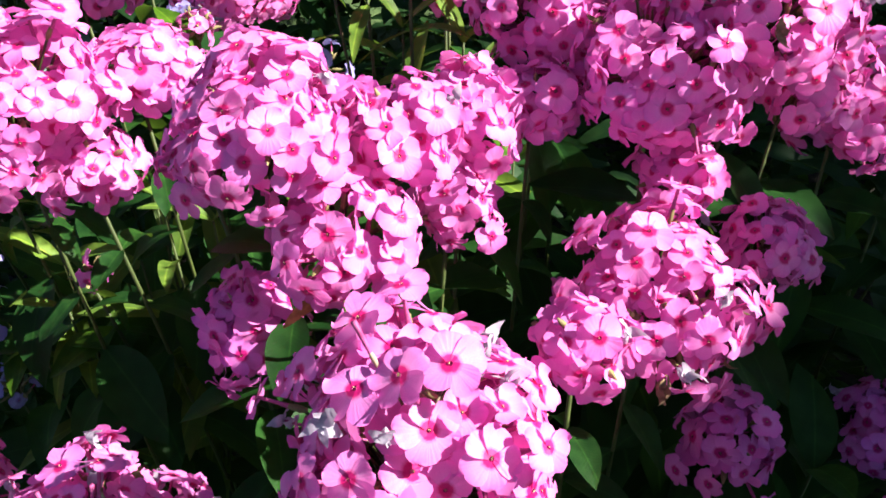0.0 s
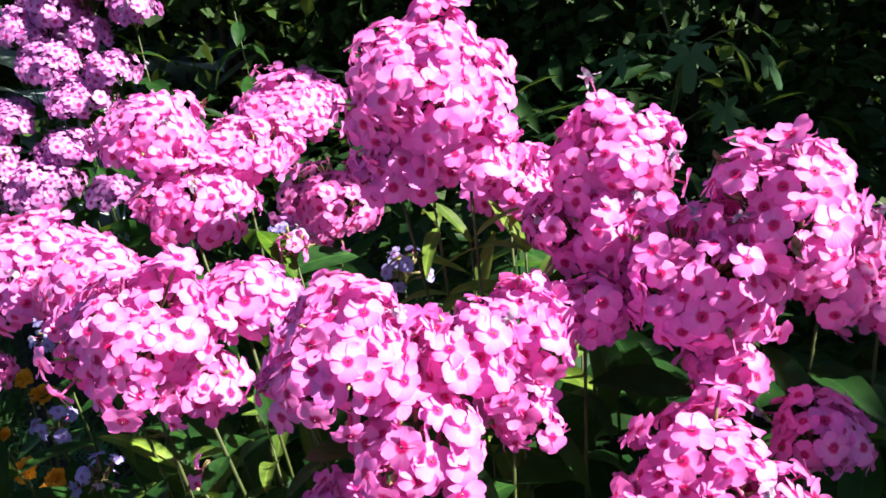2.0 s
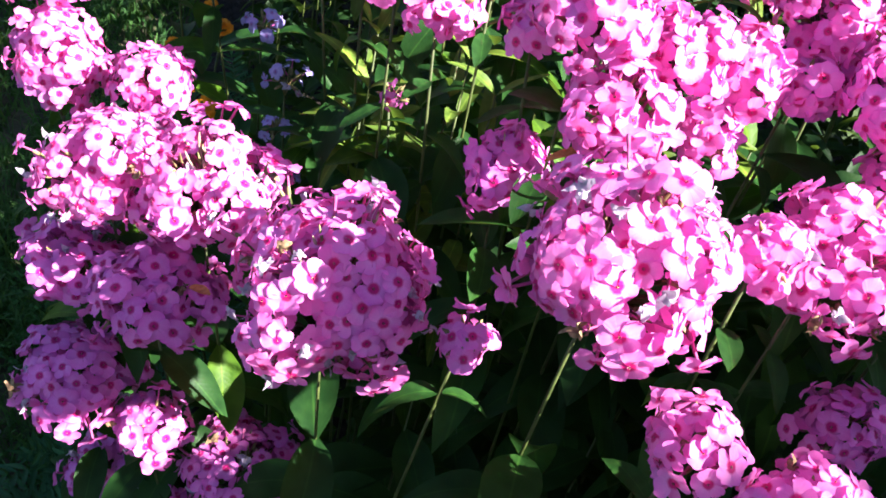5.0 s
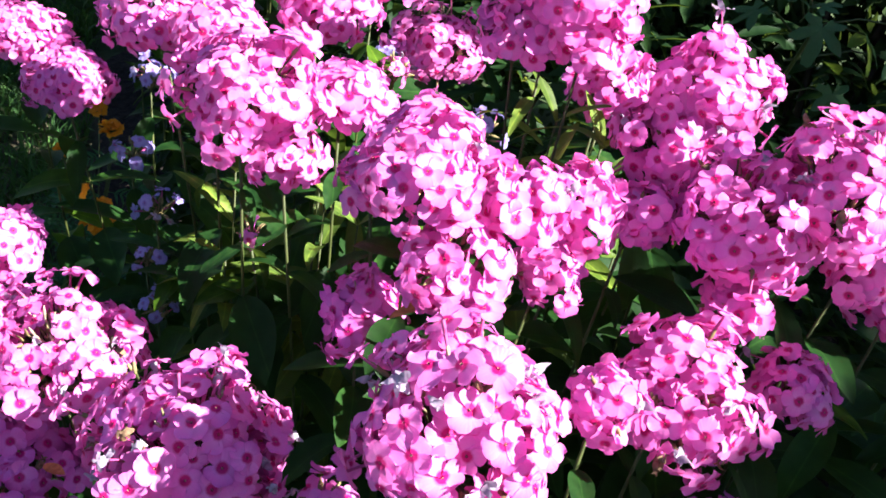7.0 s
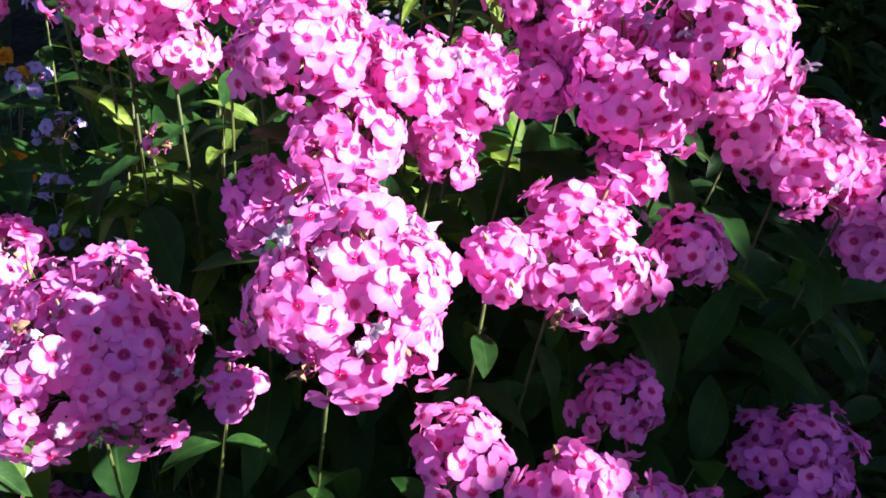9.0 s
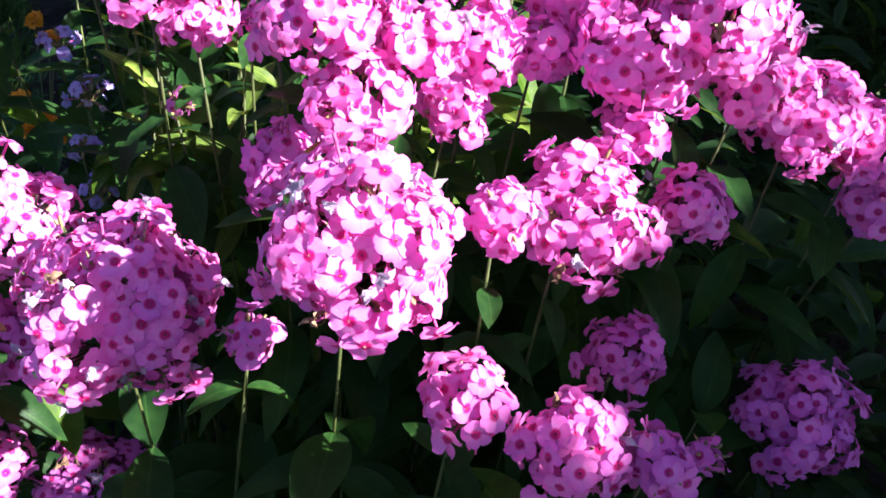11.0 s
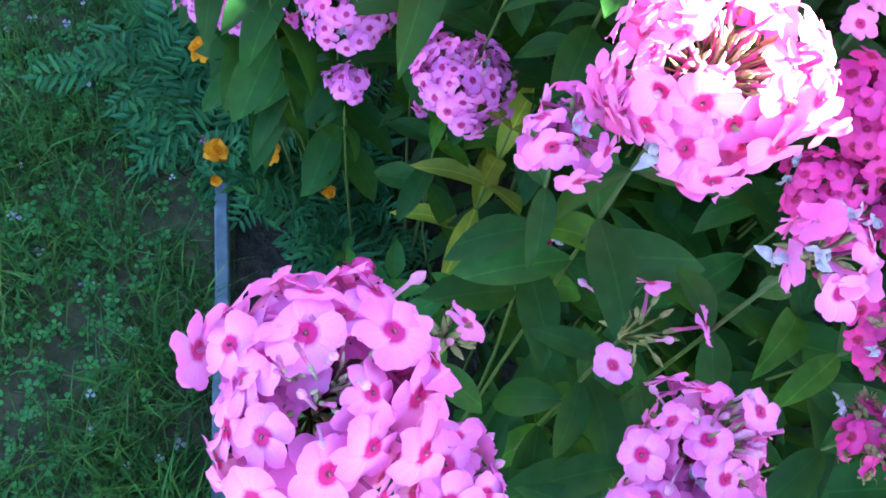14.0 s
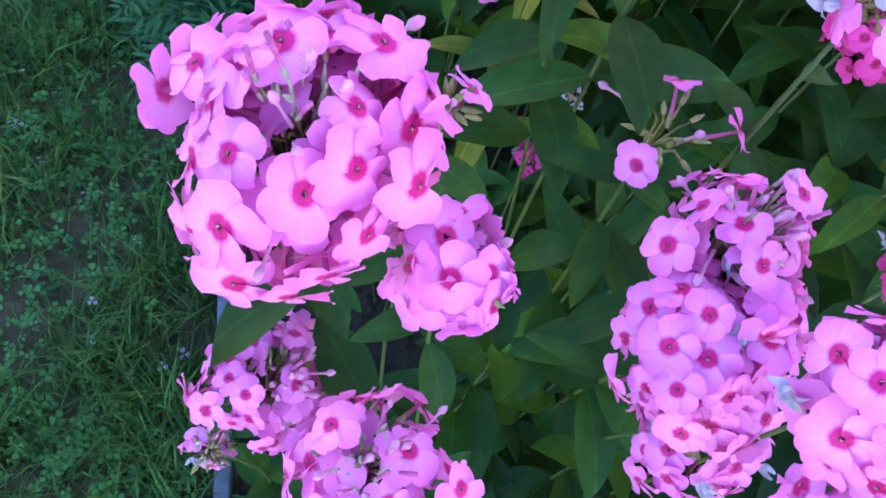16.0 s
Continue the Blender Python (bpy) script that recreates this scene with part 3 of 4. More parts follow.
grass_far = new("grass", blades("grass_far", 22000, (-3.6, -0.4, 0.6, 3.4), 0.085, 0.003, GRASS, 6, on_lawn))
tagged(grass_far, "green lawn grass further off behind the bed", "grass", kind="stuff")
def round_about(px, py):
    return (on_lawn(px, py) or px > 1.8) and not (-1.35 < px < 0.2 and -0.95 < py < 0.95)


grass_round = new("grass", blades("grass_round", 26000, (-4.0, 3.0, -2.6, 4.0), 0.085, 0.005, GRASS, 7, round_about))
tagged(grass_round, "green lawn grass round the garden bed", "grass", kind="stuff")
clover = new("clover", clovers("clover", 4200, (-1.35, 0.2, -0.95, 1.0), 8, on_lawn, CLOVER))
tagged(clover, "low clover and small-leaved weeds among the grass", "clover", kind="stuff")
litter = new("fallen_petals", clovers("fallen_petals", 70, (-1.2, 0.1, -0.7, 0.8), 9, on_lawn, WILT, 0.006))
tagged(litter, "fallen faded petals and scraps on the lawn", "petals", kind="stuff")


# ---- marigolds ----
def fern_leaf(seed):
    """A feathery leaf along +x with pairs of narrow toothed leaflets."""
    rng = random.Random(seed)
    pile = Pile()
    pile.add(*tube([(0, 0, 0), (0.5, 0, 0.05), (1.0, 0, -0.08)], [0.012, 0.010, 0.005], 3))
    for k in range(7):
        s = 0.18 + 0.12 * k
        for side in (-1, 1):
            v, f = lance_leaf(seed * 20 + k, 0.40 * math.sin(math.pi * (0.25 + 0.6 * s)), 0.060, 0.4, 4)
            m = Matrix.Translation((s, 0, 0.05 * math.sin(2 * s))) @ Matrix.Rotation(side * radians(rng.uniform(48, 66)), 4, "Z") @ Matrix.Rotation(rng.uniform(-0.3, 0.2), 4, "Y")
            pile.add(v, f, 0, m)
    v, f = lance_leaf(seed * 20 + 19, 0.30, 0.06, 0.4, 4)
    pile.add(v, f, 0, Matrix.Translation((0.98, 0, -0.07)))
    return pile.mesh("feathery_leaf", [FERN])


FERNS = [fern_leaf(s) for s in (1, 2, 3)]


def marigold_flower(seed):
    rng = random.Random(seed)
    pile = Pile()
    for ring, (n, up, size) in enumerate(((9, 0.05, 1.0), (8, 0.35, 0.86), (7, 0.7, 0.66), (5, 1.1, 0.42))):
        for k in range(n):
            v, f = petal_grid(rng, (0.08, 0.4, 0.75, 1.0), (-1, 0, 1), 0.1, 0.12, 0.8)
            m = Matrix.Translation((0, 0, 0.12 * ring)) @ Matrix.Rotation(2 * math.pi * k / n + ring * 0.4 + rng.uniform(-0.15, 0.15), 4, "Z") @ Matrix.Rotation(-up + rng.uniform(-0.15, 0.15), 4, "Y") @ Matrix.Scale(size * rng.uniform(0.85, 1.1), 4)
            pile.add(v, f, 0, m)
    v, f = tube([(0, 0, -0.9), (0, 0, -0.35), (0, 0, 0.05)], [0.12, 0.34, 0.40], 7)
    pile.add(v, f, 1)
    return pile.mesh("marigold_flower", [ORANGE, STEM])


MARIGOLDS = [marigold_flower(s) for s in (1, 2, 3)]
MARIGOLD_COUNT = [0]


def marigold(x, y, tall, flowers, wide=0.13, leaves=30, long=0.08):
    MARIGOLD_COUNT[0] += 1
    rng = random.Random(300 + MARIGOLD_COUNT[0])
    base = Vector((x, y, 0.012))
    plant = thing("marigold_plant", base, "low marigold with feathery leaves and orange flowers" if flowers else "low feathery marigold foliage with no open flower", "marigold", "marigolds along the bed edge")
    ways = []
    for k in range(6):
        a = k * 1.05 + rng.uniform(-0.3, 0.3)
        end = Vector((math.cos(a) * wide * rng.uniform(0.4, 1.0), math.sin(a) * wide * rng.uniform(0.4, 1.0), tall * rng.uniform(0.6, 0.95)))
        v, f = tube([(0, 0, 0), end * 0.5 + Vector((0, 0, 0.1 * tall)), end], [0.003, 0.0024, 0.0016], 5)
        child("stem", mesh_of("stem", v, f, [STEM]), plant, Matrix.Identity(4))
        ways.append(end)
    for k in range(leaves):
        end = rng.choice(ways)
        s = rng.uniform(0.3, 1.0)
        at = end * s + Vector((0, 0, 0.4 * tall * s * (1 - s)))
        m = Matrix.Translation(at) @ Matrix.Rotation(rng.uniform(0, 6.3), 4, "Z") @ Matrix.Rotation(rng.uniform(-0.7, 0.5), 4, "Y") @ Matrix.Rotation(rng.uniform(-0.4, 0.4), 4, "X")
        child("leaf", rng.choice(FERNS), plant, m @ Matrix.Scale(long * rng.uniform(0.75, 1.25), 4))
    for fx, fy, fz, size in flowers:
        top = Vector((fx, fy, fz)) - base
        v, f = tube([(0, 0, 0.3 * tall), top * 0.6, top - Vector((0, 0, size * 0.7))], [0.002, 0.0018, 0.0022], 5)
        child("flower_stalk", mesh_of("flower_stalk", v, f, [STEM]), plant, Matrix.Identity(4))
        m = Matrix.Translation(top) @ facing((rng.uniform(-0.4, 0.4), rng.uniform(-0.6, 0.1), 1)) @ Matrix.Scale(size, 4)
        child("flower", rng.choice(MARIGOLDS), plant, m, "orange double flower")
    return plant


# ---- hedge of shrubs ----
def shrub(x, y, wide, deep, tall, leaves, seed, size=0.05, label="dense dark green hedge shrub with small glossy leaves", material=None, low=0.05, name="hedge_shrub", category="shrub", group="hedge behind the bed"):
    rng = np.random.default_rng(seed)
    plant = thing(name, (x, y, -0.01), label, category, group)
    wood = Pile()
    tips = []
    for k in range(9):
        a, reach = rng.uniform(0, 6.3), rng.uniform(0.3, 0.9)
        end = Vector((math.cos(a) * wide * reach, math.sin(a) * deep * reach, tall * rng.uniform(0.55, 0.95)))
        mid = end * 0.5 + Vector((rng.uniform(-0.08, 0.08), rng.uniform(-0.08, 0.08), 0.1))
        wood.add(*tube([(0, 0, 0), mid * 0.5, mid, end], [0.016, 0.011, 0.007, 0.003], 5))
        for j in range(5):
            s = rng.uniform(0.3, 1.0)
            p = mid.lerp(end, s)
            q = p + Vector((rng.uniform(-0.3, 0.3) * wide, rng.uniform(-0.3, 0.3) * deep, rng.uniform(0.0, 0.25)))
            wood.add(*tube([p, p.lerp(q, 0.5) + Vector((0, 0, 0.02)), q], [0.005, 0.004, 0.002], 4))
    child("branchwork", wood.mesh("branchwork", [BARK]), plant, Matrix.Identity(4), "thin woody branches")
    c = rng.normal(size=(70, 3))
    c = c / np.linalg.norm(c, axis=1)[:, None] * rng.uniform(0.45, 1.0, (70, 1))
    c = c * [wide, deep, tall * 0.5] + [0, 0, tall * 0.5 + low]
    pick = rng.integers(0, 70, leaves)
    p = c[pick] + rng.normal(size=(leaves, 3)) * [0.085, 0.085, 0.085]
    p[:, 2] = np.abs(p[:, 2])
    ax = rng.normal(size=(leaves, 3)) + [0, 0, -0.2]
    ax /= np.linalg.norm(ax, axis=1)[:, None]
    up = rng.normal(size=(leaves, 3)) * 0.7 + [0, -0.3, 0.8]
    side = np.cross(ax, up)
    side /= np.linalg.norm(side, axis=1)[:, None] + 1e-9
    nor = np.cross(side, ax)
    s = size * rng.uniform(0.6, 1.25, (leaves, 1))
    pts = [p, p + ax * s * 0.5 - side * s * 0.36 + nor * s * 0.08, p + ax * s * 0.55, p + ax * s * 0.5 + side * s * 0.36 + nor * s * 0.08, p + ax * s]
    verts = np.stack(pts, 1).reshape(-1, 3)
    n = np.arange(leaves)[:, None] * 5
    faces = np.concatenate([n + [0, 2, 1], n + [1, 2, 4], n + [0, 3, 2], n + [2, 3, 4]], 1).reshape(-1, 3)
    child("crown", mesh_of("crown", verts.tolist(), faces.tolist(), [material or HEDGE], smooth=False), plant, Matrix.Identity(4), "mass of small leaves with gaps")
    return plant


for k in range(9):
    shrub(-1.55 + 0.42 * k, 2.35 + 0.16 * math.sin(k * 2.3), 0.42, 0.40, 2.1 + 0.2 * math.sin(k * 1.7), 7000, 20 + k)
for k in range(7):
    shrub(-2.3 + 0.85 * k, 3.5 + 0.2 * math.sin(k * 1.9), 0.75, 0.5, 2.5, 4200, 40 + k, size=0.06, label="taller dark shrub at the back of the hedge")

# ---- silver-leaved plant behind the far phlox ----
def silver_plant(x, y, seed):
    rng = random.Random(seed)
    plant = thing("silver_plant", (x, y, -0.005), "large pale blue-green leafy plant, out of focus", "leafy plant")
    for k in range(13):
        v, f = lance_leaf(seed + k, 0.34, 0.26, 0.8, 7)
        me = mesh_of("broad_leaf", v, f, [SILVER])
        m = Matrix.Translation((rng.uniform(-0.06, 0.06), rng.uniform(-0.06, 0.06), 0.30 + 0.045 * k)) @ Matrix.Rotation(k * 2.4, 4, "Z") @ Matrix.Rotation(rng.uniform(-0.9, -0.2), 4, "Y")
        child("broad_leaf", me, plant, m)
    v, f = tube([(0, 0, 0), (0.01, 0, 0.4), (0, 0.01, 0.9)], [0.014, 0.012, 0.008], 7)
    child("stem", mesh_of("stem", v, f, [STEM]), plant, Matrix.Identity(4))


silver_plant(-1.22, 2.05, 3)
silver_plant(-0.88, 2.10, 5)


# ---- phlox, the front of the bed ----
phlox(-0.045, -0.207, 0.950, 0.060, 1.05, size=0.0175, full=1.3, leaves=4, leaf=0.07, wilt=0.0, buds=0.09, bare=0.17, reach=122, tip=(4, 4), root=(0.06, 0.06), spread=0.10, label="tall pink phlox in loose bloom with open florets and buds")
phlox(0.030, -0.203, 0.898, 0.037, 0.9, size=0.0155, full=1.15, wilt=0.0, buds=0.05, root=(0.06, 0.08), tip=(12, 8), leaves=2, leaf=0.05, label="small side head of pink phlox florets")
phlox(0.146, -0.116, 0.890, 0.046, 0.95, size=0.0152, wilt=0.0, buds=0.24, bare=0.19, tip=(10, -10), root=(0.05, 0.18), spread=0.25, full=0.8, label="pink phlox head with a spray of buds at its top", leaves=5, leaf=0.07)
phlox(0.160, -0.157, 0.868, 0.056, 0.85, size=0.0144, full=1.2, wilt=0.04, root=(0.05, 0.17), leaves=5, leaf=0.07)
phlox(0.190, -0.170, 0.795, 0.046, 0.8, size=0.0118, wilt=0.06, root=(0.06, 0.15), leaves=0)
phlox(0.194, -0.201, 0.975, 0.038, 1.0, size=0.0145, full=1.25, wilt=0.10, root=(0.14, 0.18), label="pink phlox head with a few shrivelled pale florets", leaves=0)
phlox(0.226, -0.218, 0.940, 0.040, 1.0, size=0.0145, full=1.25, wilt=0.15, root=(0.13, 0.16), leaves=0)
phlox(0.040, -0.290, 0.850, 0.042, 0.8, size=0.0140, leaves=2, wilt=0.0, buds=0.14, bare=0.24, root=(0.06, 0.08), spread=0.2, full=1.1, label="loose pink phlox head of florets and small buds")
phlox(-0.038, -0.254, 0.735, 0.042, 0.8, size=0.0125, leaves=0, wilt=0.03, buds=0.22, bare=0.24, tip=(14, -8), root=(0.08, 0.08), spread=0.2, full=1.1, label="loose pink phlox spray with many small buds")
phlox(-0.079, -0.284, 0.555, 0.024, 0.9, size=0.0118, wilt=0.3, bare=0.3, root=(0.02, 0.05), leaves=0, label="low pale pink phlox spray beside the edging board")
phlox(0.046, 0.0, 1.030, 0.055, 1.12, size=0.0166, leaves=3, leaf=0.085, wilt=0.03, buds=0.02, bare=0.46, reach=118, full=1.15, tip=(4, 32), root=(0.03, 0.03), spread=0.10, label="tall pink phlox head, open in the middle with dry calyxes")
phlox(0.140, -0.030, 0.990, 0.030, 0.9, size=0.0148, wilt=0.12, root=(0.03, 0.05), leaves=2, leaf=0.05)
phlox(0.000, -0.018, 0.965, 0.030, 0.9, size=0.0138, wilt=0.25, root=(0.07, 0.04), label="side spray of pink phlox with shrivelled florets", leaves=4, leaf=0.07)

phlox(0.095, -0.055, 0.868, 0.036, 0.8, size=0.0150, wilt=0.0, buds=0.72, full=0.45, spread=0.5, root=(0.03, 0.05), leaves=4, leaf=0.06, label="thin spray of pink phlox buds with few open florets")
phlox(-0.008, -0.142, 0.925, 0.016, 0.9, size=0.0150, wilt=0.0, buds=0.45, spread=0.5, root=(0.05, 0.04), leaves=3, leaf=0.05, label="side stalk of pink phlox with a floret and buds")
phlox(0.028, 0.125, 0.628, 0.022, 0.8, "shaded_pink", 0.0112, wilt=0.05, root=(0.02, 0.04), leaves=2, leaf=0.045, label="small mauve phlox cluster low among the leaves")

# magenta heads going over
phlox(0.126, 0.221, 0.814, 0.036, 0.9, "magenta", 0.0119, wilt=0.30, root=(0.03, 0.05))
phlox(0.205, 0.200, 0.868, 0.052, 0.75, "magenta", 0.0124, wilt=0.05, root=(0.03, 0.05))
phlox(0.200, 0.145, 0.825, 0.045, 0.8, "magenta", 0.0124, wilt=0.12, root=(0.02, 0.05))
phlox(0.265, 0.165, 0.830, 0.046, 0.8, "magenta", 0.0124, wilt=0.15, root=(0.02, 0.05))
phlox(0.360, 0.317, 0.802, 0.030, 0.9, "magenta", 0.0124, wilt=0.30, root=(0.02, 0.05))
phlox(0.262, 0.045, 0.840, 0.032, 0.8, "magenta", 0.0124, wilt=0.72, root=(0.05, 0.08))
phlox(-0.120, 0.045, 0.480, 0.026, 1.0, "magenta", 0.0109, wilt=0.15, root=(0.04, 0.04), leaves=2, leaf=0.05, label="small low magenta phlox head, half wilted")
phlox(0.030, 0.252, 0.330, 0.036, 1.4, "magenta", 0.0109, wilt=0.20, root=(0.02, 0.04), leaves=3, label="low magenta phlox head deep among the leaves")

phlox(0.290, -0.005, 0.800, 0.036, 0.9, "magenta", 0.0115, wilt=0.92, root=(0.05, 0.08), leaves=2, label="spent phlox head of dry brown husks and bluish shreds")
phlox(0.225, 0.235, 0.845, 0.030, 0.9, "magenta", 0.0115, wilt=0.85, root=(0.03, 0.05), leaves=2, label="spent phlox head of dry brown husks")

# ---- phlox, the middle of the bed ----
phlox(-0.011, 0.228, 1.088, 0.063, 1.05, size=0.0115, wilt=0.12, bare=0.10, reach=125, tip=(0, 10), root=(0.03, 0.08), full=1.12, leaf=0.055, skip=2, leaves=6, label="large round pink phlox head with some faded florets")
phlox(0.115, 0.352, 1.050, 0.056, 1.0, size=0.0113, wilt=0.06, tip=(4, 8), root=(0.03, 0.10), leaves=4, leaf=0.055)
phlox(0.066, 0.292, 1.082, 0.029, 1.1, size=0.0113, wilt=0.04, tip=(0, 15), root=(0.04, 0.14), leaves=3, leaf=0.05)
phlox(0.198, 0.418, 1.037, 0.034, 1.0, size=0.0109, wilt=0.03, tip=(10, 0), root=(-0.02, 0.04))
phlox(0.187, 0.360, 0.918, 0.040, 0.9, "shaded_pink", 0.0128, wilt=0.02, tip=(6, 20), root=(0.01, 0.05), full=0.8, label="small loose head of pink phlox, tinted mauve for shade")
phlox(0.073, 0.221, 0.978, 0.036, 1.0, size=0.0111, wilt=0.04, tip=(0, 10), root=(0.01, 0.06), full=0.85, leaf=0.055, label="small loose pink phlox head")
phlox(0.152, 0.222, 0.963, 0.044, 1.0, size=0.0109, wilt=0.04, root=(0.01, 0.06))
phlox(0.214, 0.246, 0.938, 0.030, 1.0, "shaded_pink", 0.0124, wilt=0.05, tip=(14, 0), root=(-0.01, 0.05))
phlox(0.266, 0.307, 0.890, 0.020, 0.9, "shaded_pink", 0.0124, wilt=0.0, root=(0.0, 0.03), leaves=6, label="few phlox florets on a side stem, tinted mauve for shade")
phlox(0.374, 0.440, 0.812, 0.060, 1.1, "shaded_pink", 0.0128, wilt=0.03, root=(0.02, 0.04))
phlox(-0.183, 0.245, 0.950, 0.078, 1.0, size=0.0111, wilt=0.24, bare=0.12, reach=125, tip=(0, 10), root=(0.05, 0.08), skip=2, leaves=6, label="large round pink phlox head in shade with faded florets")
phlox(-0.085, 0.240, 0.957, 0.024, 1.0, size=0.0104, wilt=0.0, root=(-0.03, 0.06), leaves=1, leaf=0.05, label="small side spray of pink phlox")
phlox(-0.335, 0.310, 0.922, 0.064, 0.95, size=0.0106, wilt=0.16, bare=0.2, tip=(0, 10), root=(0.06, 0.08), skip=2, leaves=6)
phlox(-0.420, 0.295, 0.908, 0.058, 0.95, size=0.0106, wilt=0.10, tip=(0, 10), root=(0.08, 0.08))
phlox(-0.350, 0.262, 0.828, 0.058, 0.9, "shaded_pink", 0.0125, wilt=0.05, root=(0.06, 0.08))
phlox(-0.445, 0.270, 0.805, 0.050, 0.9, "shaded_pink", 0.0125, wilt=0.10, root=(0.09, 0.08))
phlox(-0.562, 0.415, 0.995, 0.052, 1.0, size=0.0106, wilt=0.02, root=(0.10, 0.10))
phlox(-0.548, 0.380, 0.915, 0.050, 1.2, size=0.0106, wilt=0.02, root=(0.10, 0.08))
phlox(-0.438, 0.377, 0.942, 0.040, 1.0, size=0.0104, wilt=0.02, root=(0.06, 0.06))
phlox(-0.425, 0.232, 0.705, 0.060, 0.85, "shaded_pink", 0.0124, wilt=0.03, root=(0.10, 0.08), leaves=7)
phlox(-0.345, 0.235, 0.680, 0.040, 0.9, "shaded_pink", 0.0124, wilt=0.05, root=(0.08, 0.08), leaves=6)
phlox(-0.275, 0.285, 0.595, 0.068, 0.72, "shaded_pink", 0.0128, wilt=0.05, bare=0.12, root=(0.04, 0.05), leaves=6, label="low pink phlox head, tinted mauve for deep shade")
phlox(-0.405, 0.262, 0.535, 0.060, 0.8, "shaded_pink", 0.0128, wilt=0.04, root=(0.10, 0.05), leaves=5, label="low pink phlox head near the bed's edge, tinted for shade")
phlox(-0.234, 0.218, 0.548, 0.027, 0.8, "shaded_pink", 0.0124, wilt=0.0, root=(0.04, 0.04), leaves=2, leaf=0.045, label="tiny low phlox cluster of few florets, tinted mauve for shade")
phlox(-0.116, 0.228, 0.632, 0.056, 0.85, "shaded_pink", 0.0128, wilt=0.03, bare=0.1, root=(0.05, 0.07), leaves=4, leaf=0.055)
phlox(-0.258, 0.482, 0.955, 0.016, 1.3, "shaded_pink", 0.0109, wilt=0.1, root=(0.06, 0.05), leaves=8, full=0.7, label="nearly bare phlox stem, two drooping florets tinted mauve for shade")

phlox(-0.118, 0.391, 0.990, 0.037, 1.3, "shaded_pink", 0.0122, wilt=0.02, bare=0.1, tip=(-8, 10), root=(0.04, 0.05), leaves=6)

# ---- phlox, the back of the bed ----
phlox(-0.086, 0.369, 1.156, 0.050, 0.9, size=0.0113, wilt=0.03, tip=(0, 8), root=(0.05, 0.10), leaves=3, leaf=0.05)
phlox(-0.023, 0.388, 1.134, 0.038, 1.05, size=0.0106, wilt=0.02, tip=(6, 0), root=(0.01, 0.06))
phlox(-0.050, 0.343, 1.106, 0.041, 0.85, size=0.0113, wilt=0.02, tip=(0, 25), root=(0.04, 0.10), leaves=3, leaf=0.05)
phlox(-0.125, 0.395, 1.118, 0.036, 0.8, size=0.0106, wilt=0.06, root=(0.06, 0.10), leaves=2, leaf=0.05)
phlox(0.013, 0.447, 1.108, 0.042, 1.0, size=0.0111, wilt=0.02, root=(0.01, 0.05))
phlox(0.005, 0.413, 1.074, 0.032, 1.0, size=0.0111, wilt=0.0, tip=(4, 20), root=(0.0, 0.07))
phlox(0.073, 0.545, 1.130, 0.056, 1.0, size=0.0109, wilt=0.03, root=(0.0, 0.05))
phlox(0.132, 0.458, 1.132, 0.058, 0.95, size=0.0111, wilt=0.05, tip=(0, 10), root=(0.0, 0.05))
phlox(0.182, 0.470, 1.168, 0.058, 1.0, size=0.0111, wilt=0.05, tip=(5, 5), root=(0.0, 0.05))
phlox(0.142, 0.440, 1.078, 0.032, 0.9, size=0.0111, wilt=0.02, tip=(0, 30), root=(0.0, 0.08))
phlox(0.225, 0.500, 1.105, 0.045, 0.9, size=0.0109, wilt=0.02, root=(0.0, 0.05))
phlox(0.285, 0.535, 1.070, 0.058, 0.9, size=0.0109, wilt=0.02, tip=(4, 8), root=(0.0, 0.04))
phlox(0.350, 0.552, 1.050, 0.052, 0.9, size=0.0109, wilt=0.03, root=(0.0, 0.04))
phlox(0.390, 0.565, 0.990, 0.044, 1.1, "shaded_pink", 0.0125, wilt=0.02, tip=(10, 10), root=(-0.02, 0.04))
# leaves under the tallest heads take the sunlit colour
phlox(-0.048, 0.582, 1.228, 0.067, 1.1, size=0.0114, wilt=0.02, root=(0.04, 0.04), leaf=0.055, shapes=SUNLIT_LEAVES, label="tallest pink phlox head of the clump, full and round")
phlox(-0.072, 0.570, 1.180, 0.044, 0.9, size=0.0111, wilt=0.02, tip=(-6, 10), root=(0.06, 0.05), leaf=0.05, shapes=SUNLIT_LEAVES)
phlox(-0.018, 0.560, 1.192, 0.042, 0.9, size=0.0111, wilt=0.02, tip=(6, 10), root=(0.02, 0.05), leaf=0.05, shapes=SUNLIT_LEAVES)
phlox(-0.231, 0.855, 1.125, 0.064, 0.75, size=0.0104, wilt=0.02, root=(0.02, 0.02))
phlox(-0.202, 0.853, 1.008, 0.064, 0.85, size=0.0104, wilt=0.02, root=(0.02, 0.04), bare=0.1)
phlox(0.010, 0.735, 1.085, 0.044, 0.85, size=0.0101, wilt=0.05, root=(0.02, 0.03))
phlox(0.085, 0.563, 1.172, 0.052, 1.0, size=0.0111, wilt=0.03, root=(0.0, 0.04))
phlox(0.006, 0.665, 1.105, 0.042, 0.9, size=0.0108, wilt=0.04, root=(0.02, 0.03), leaves=3, leaf=0.05)
phlox(0.057, 0.468, 1.108, 0.033, 1.0, size=0.0110, wilt=0.02, root=(0.0, 0.06), leaves=2, leaf=0.05)
phlox(-0.319, 0.693, 1.168, 0.055, 0.9, size=0.0109, wilt=0.05, root=(0.04, 0.04))
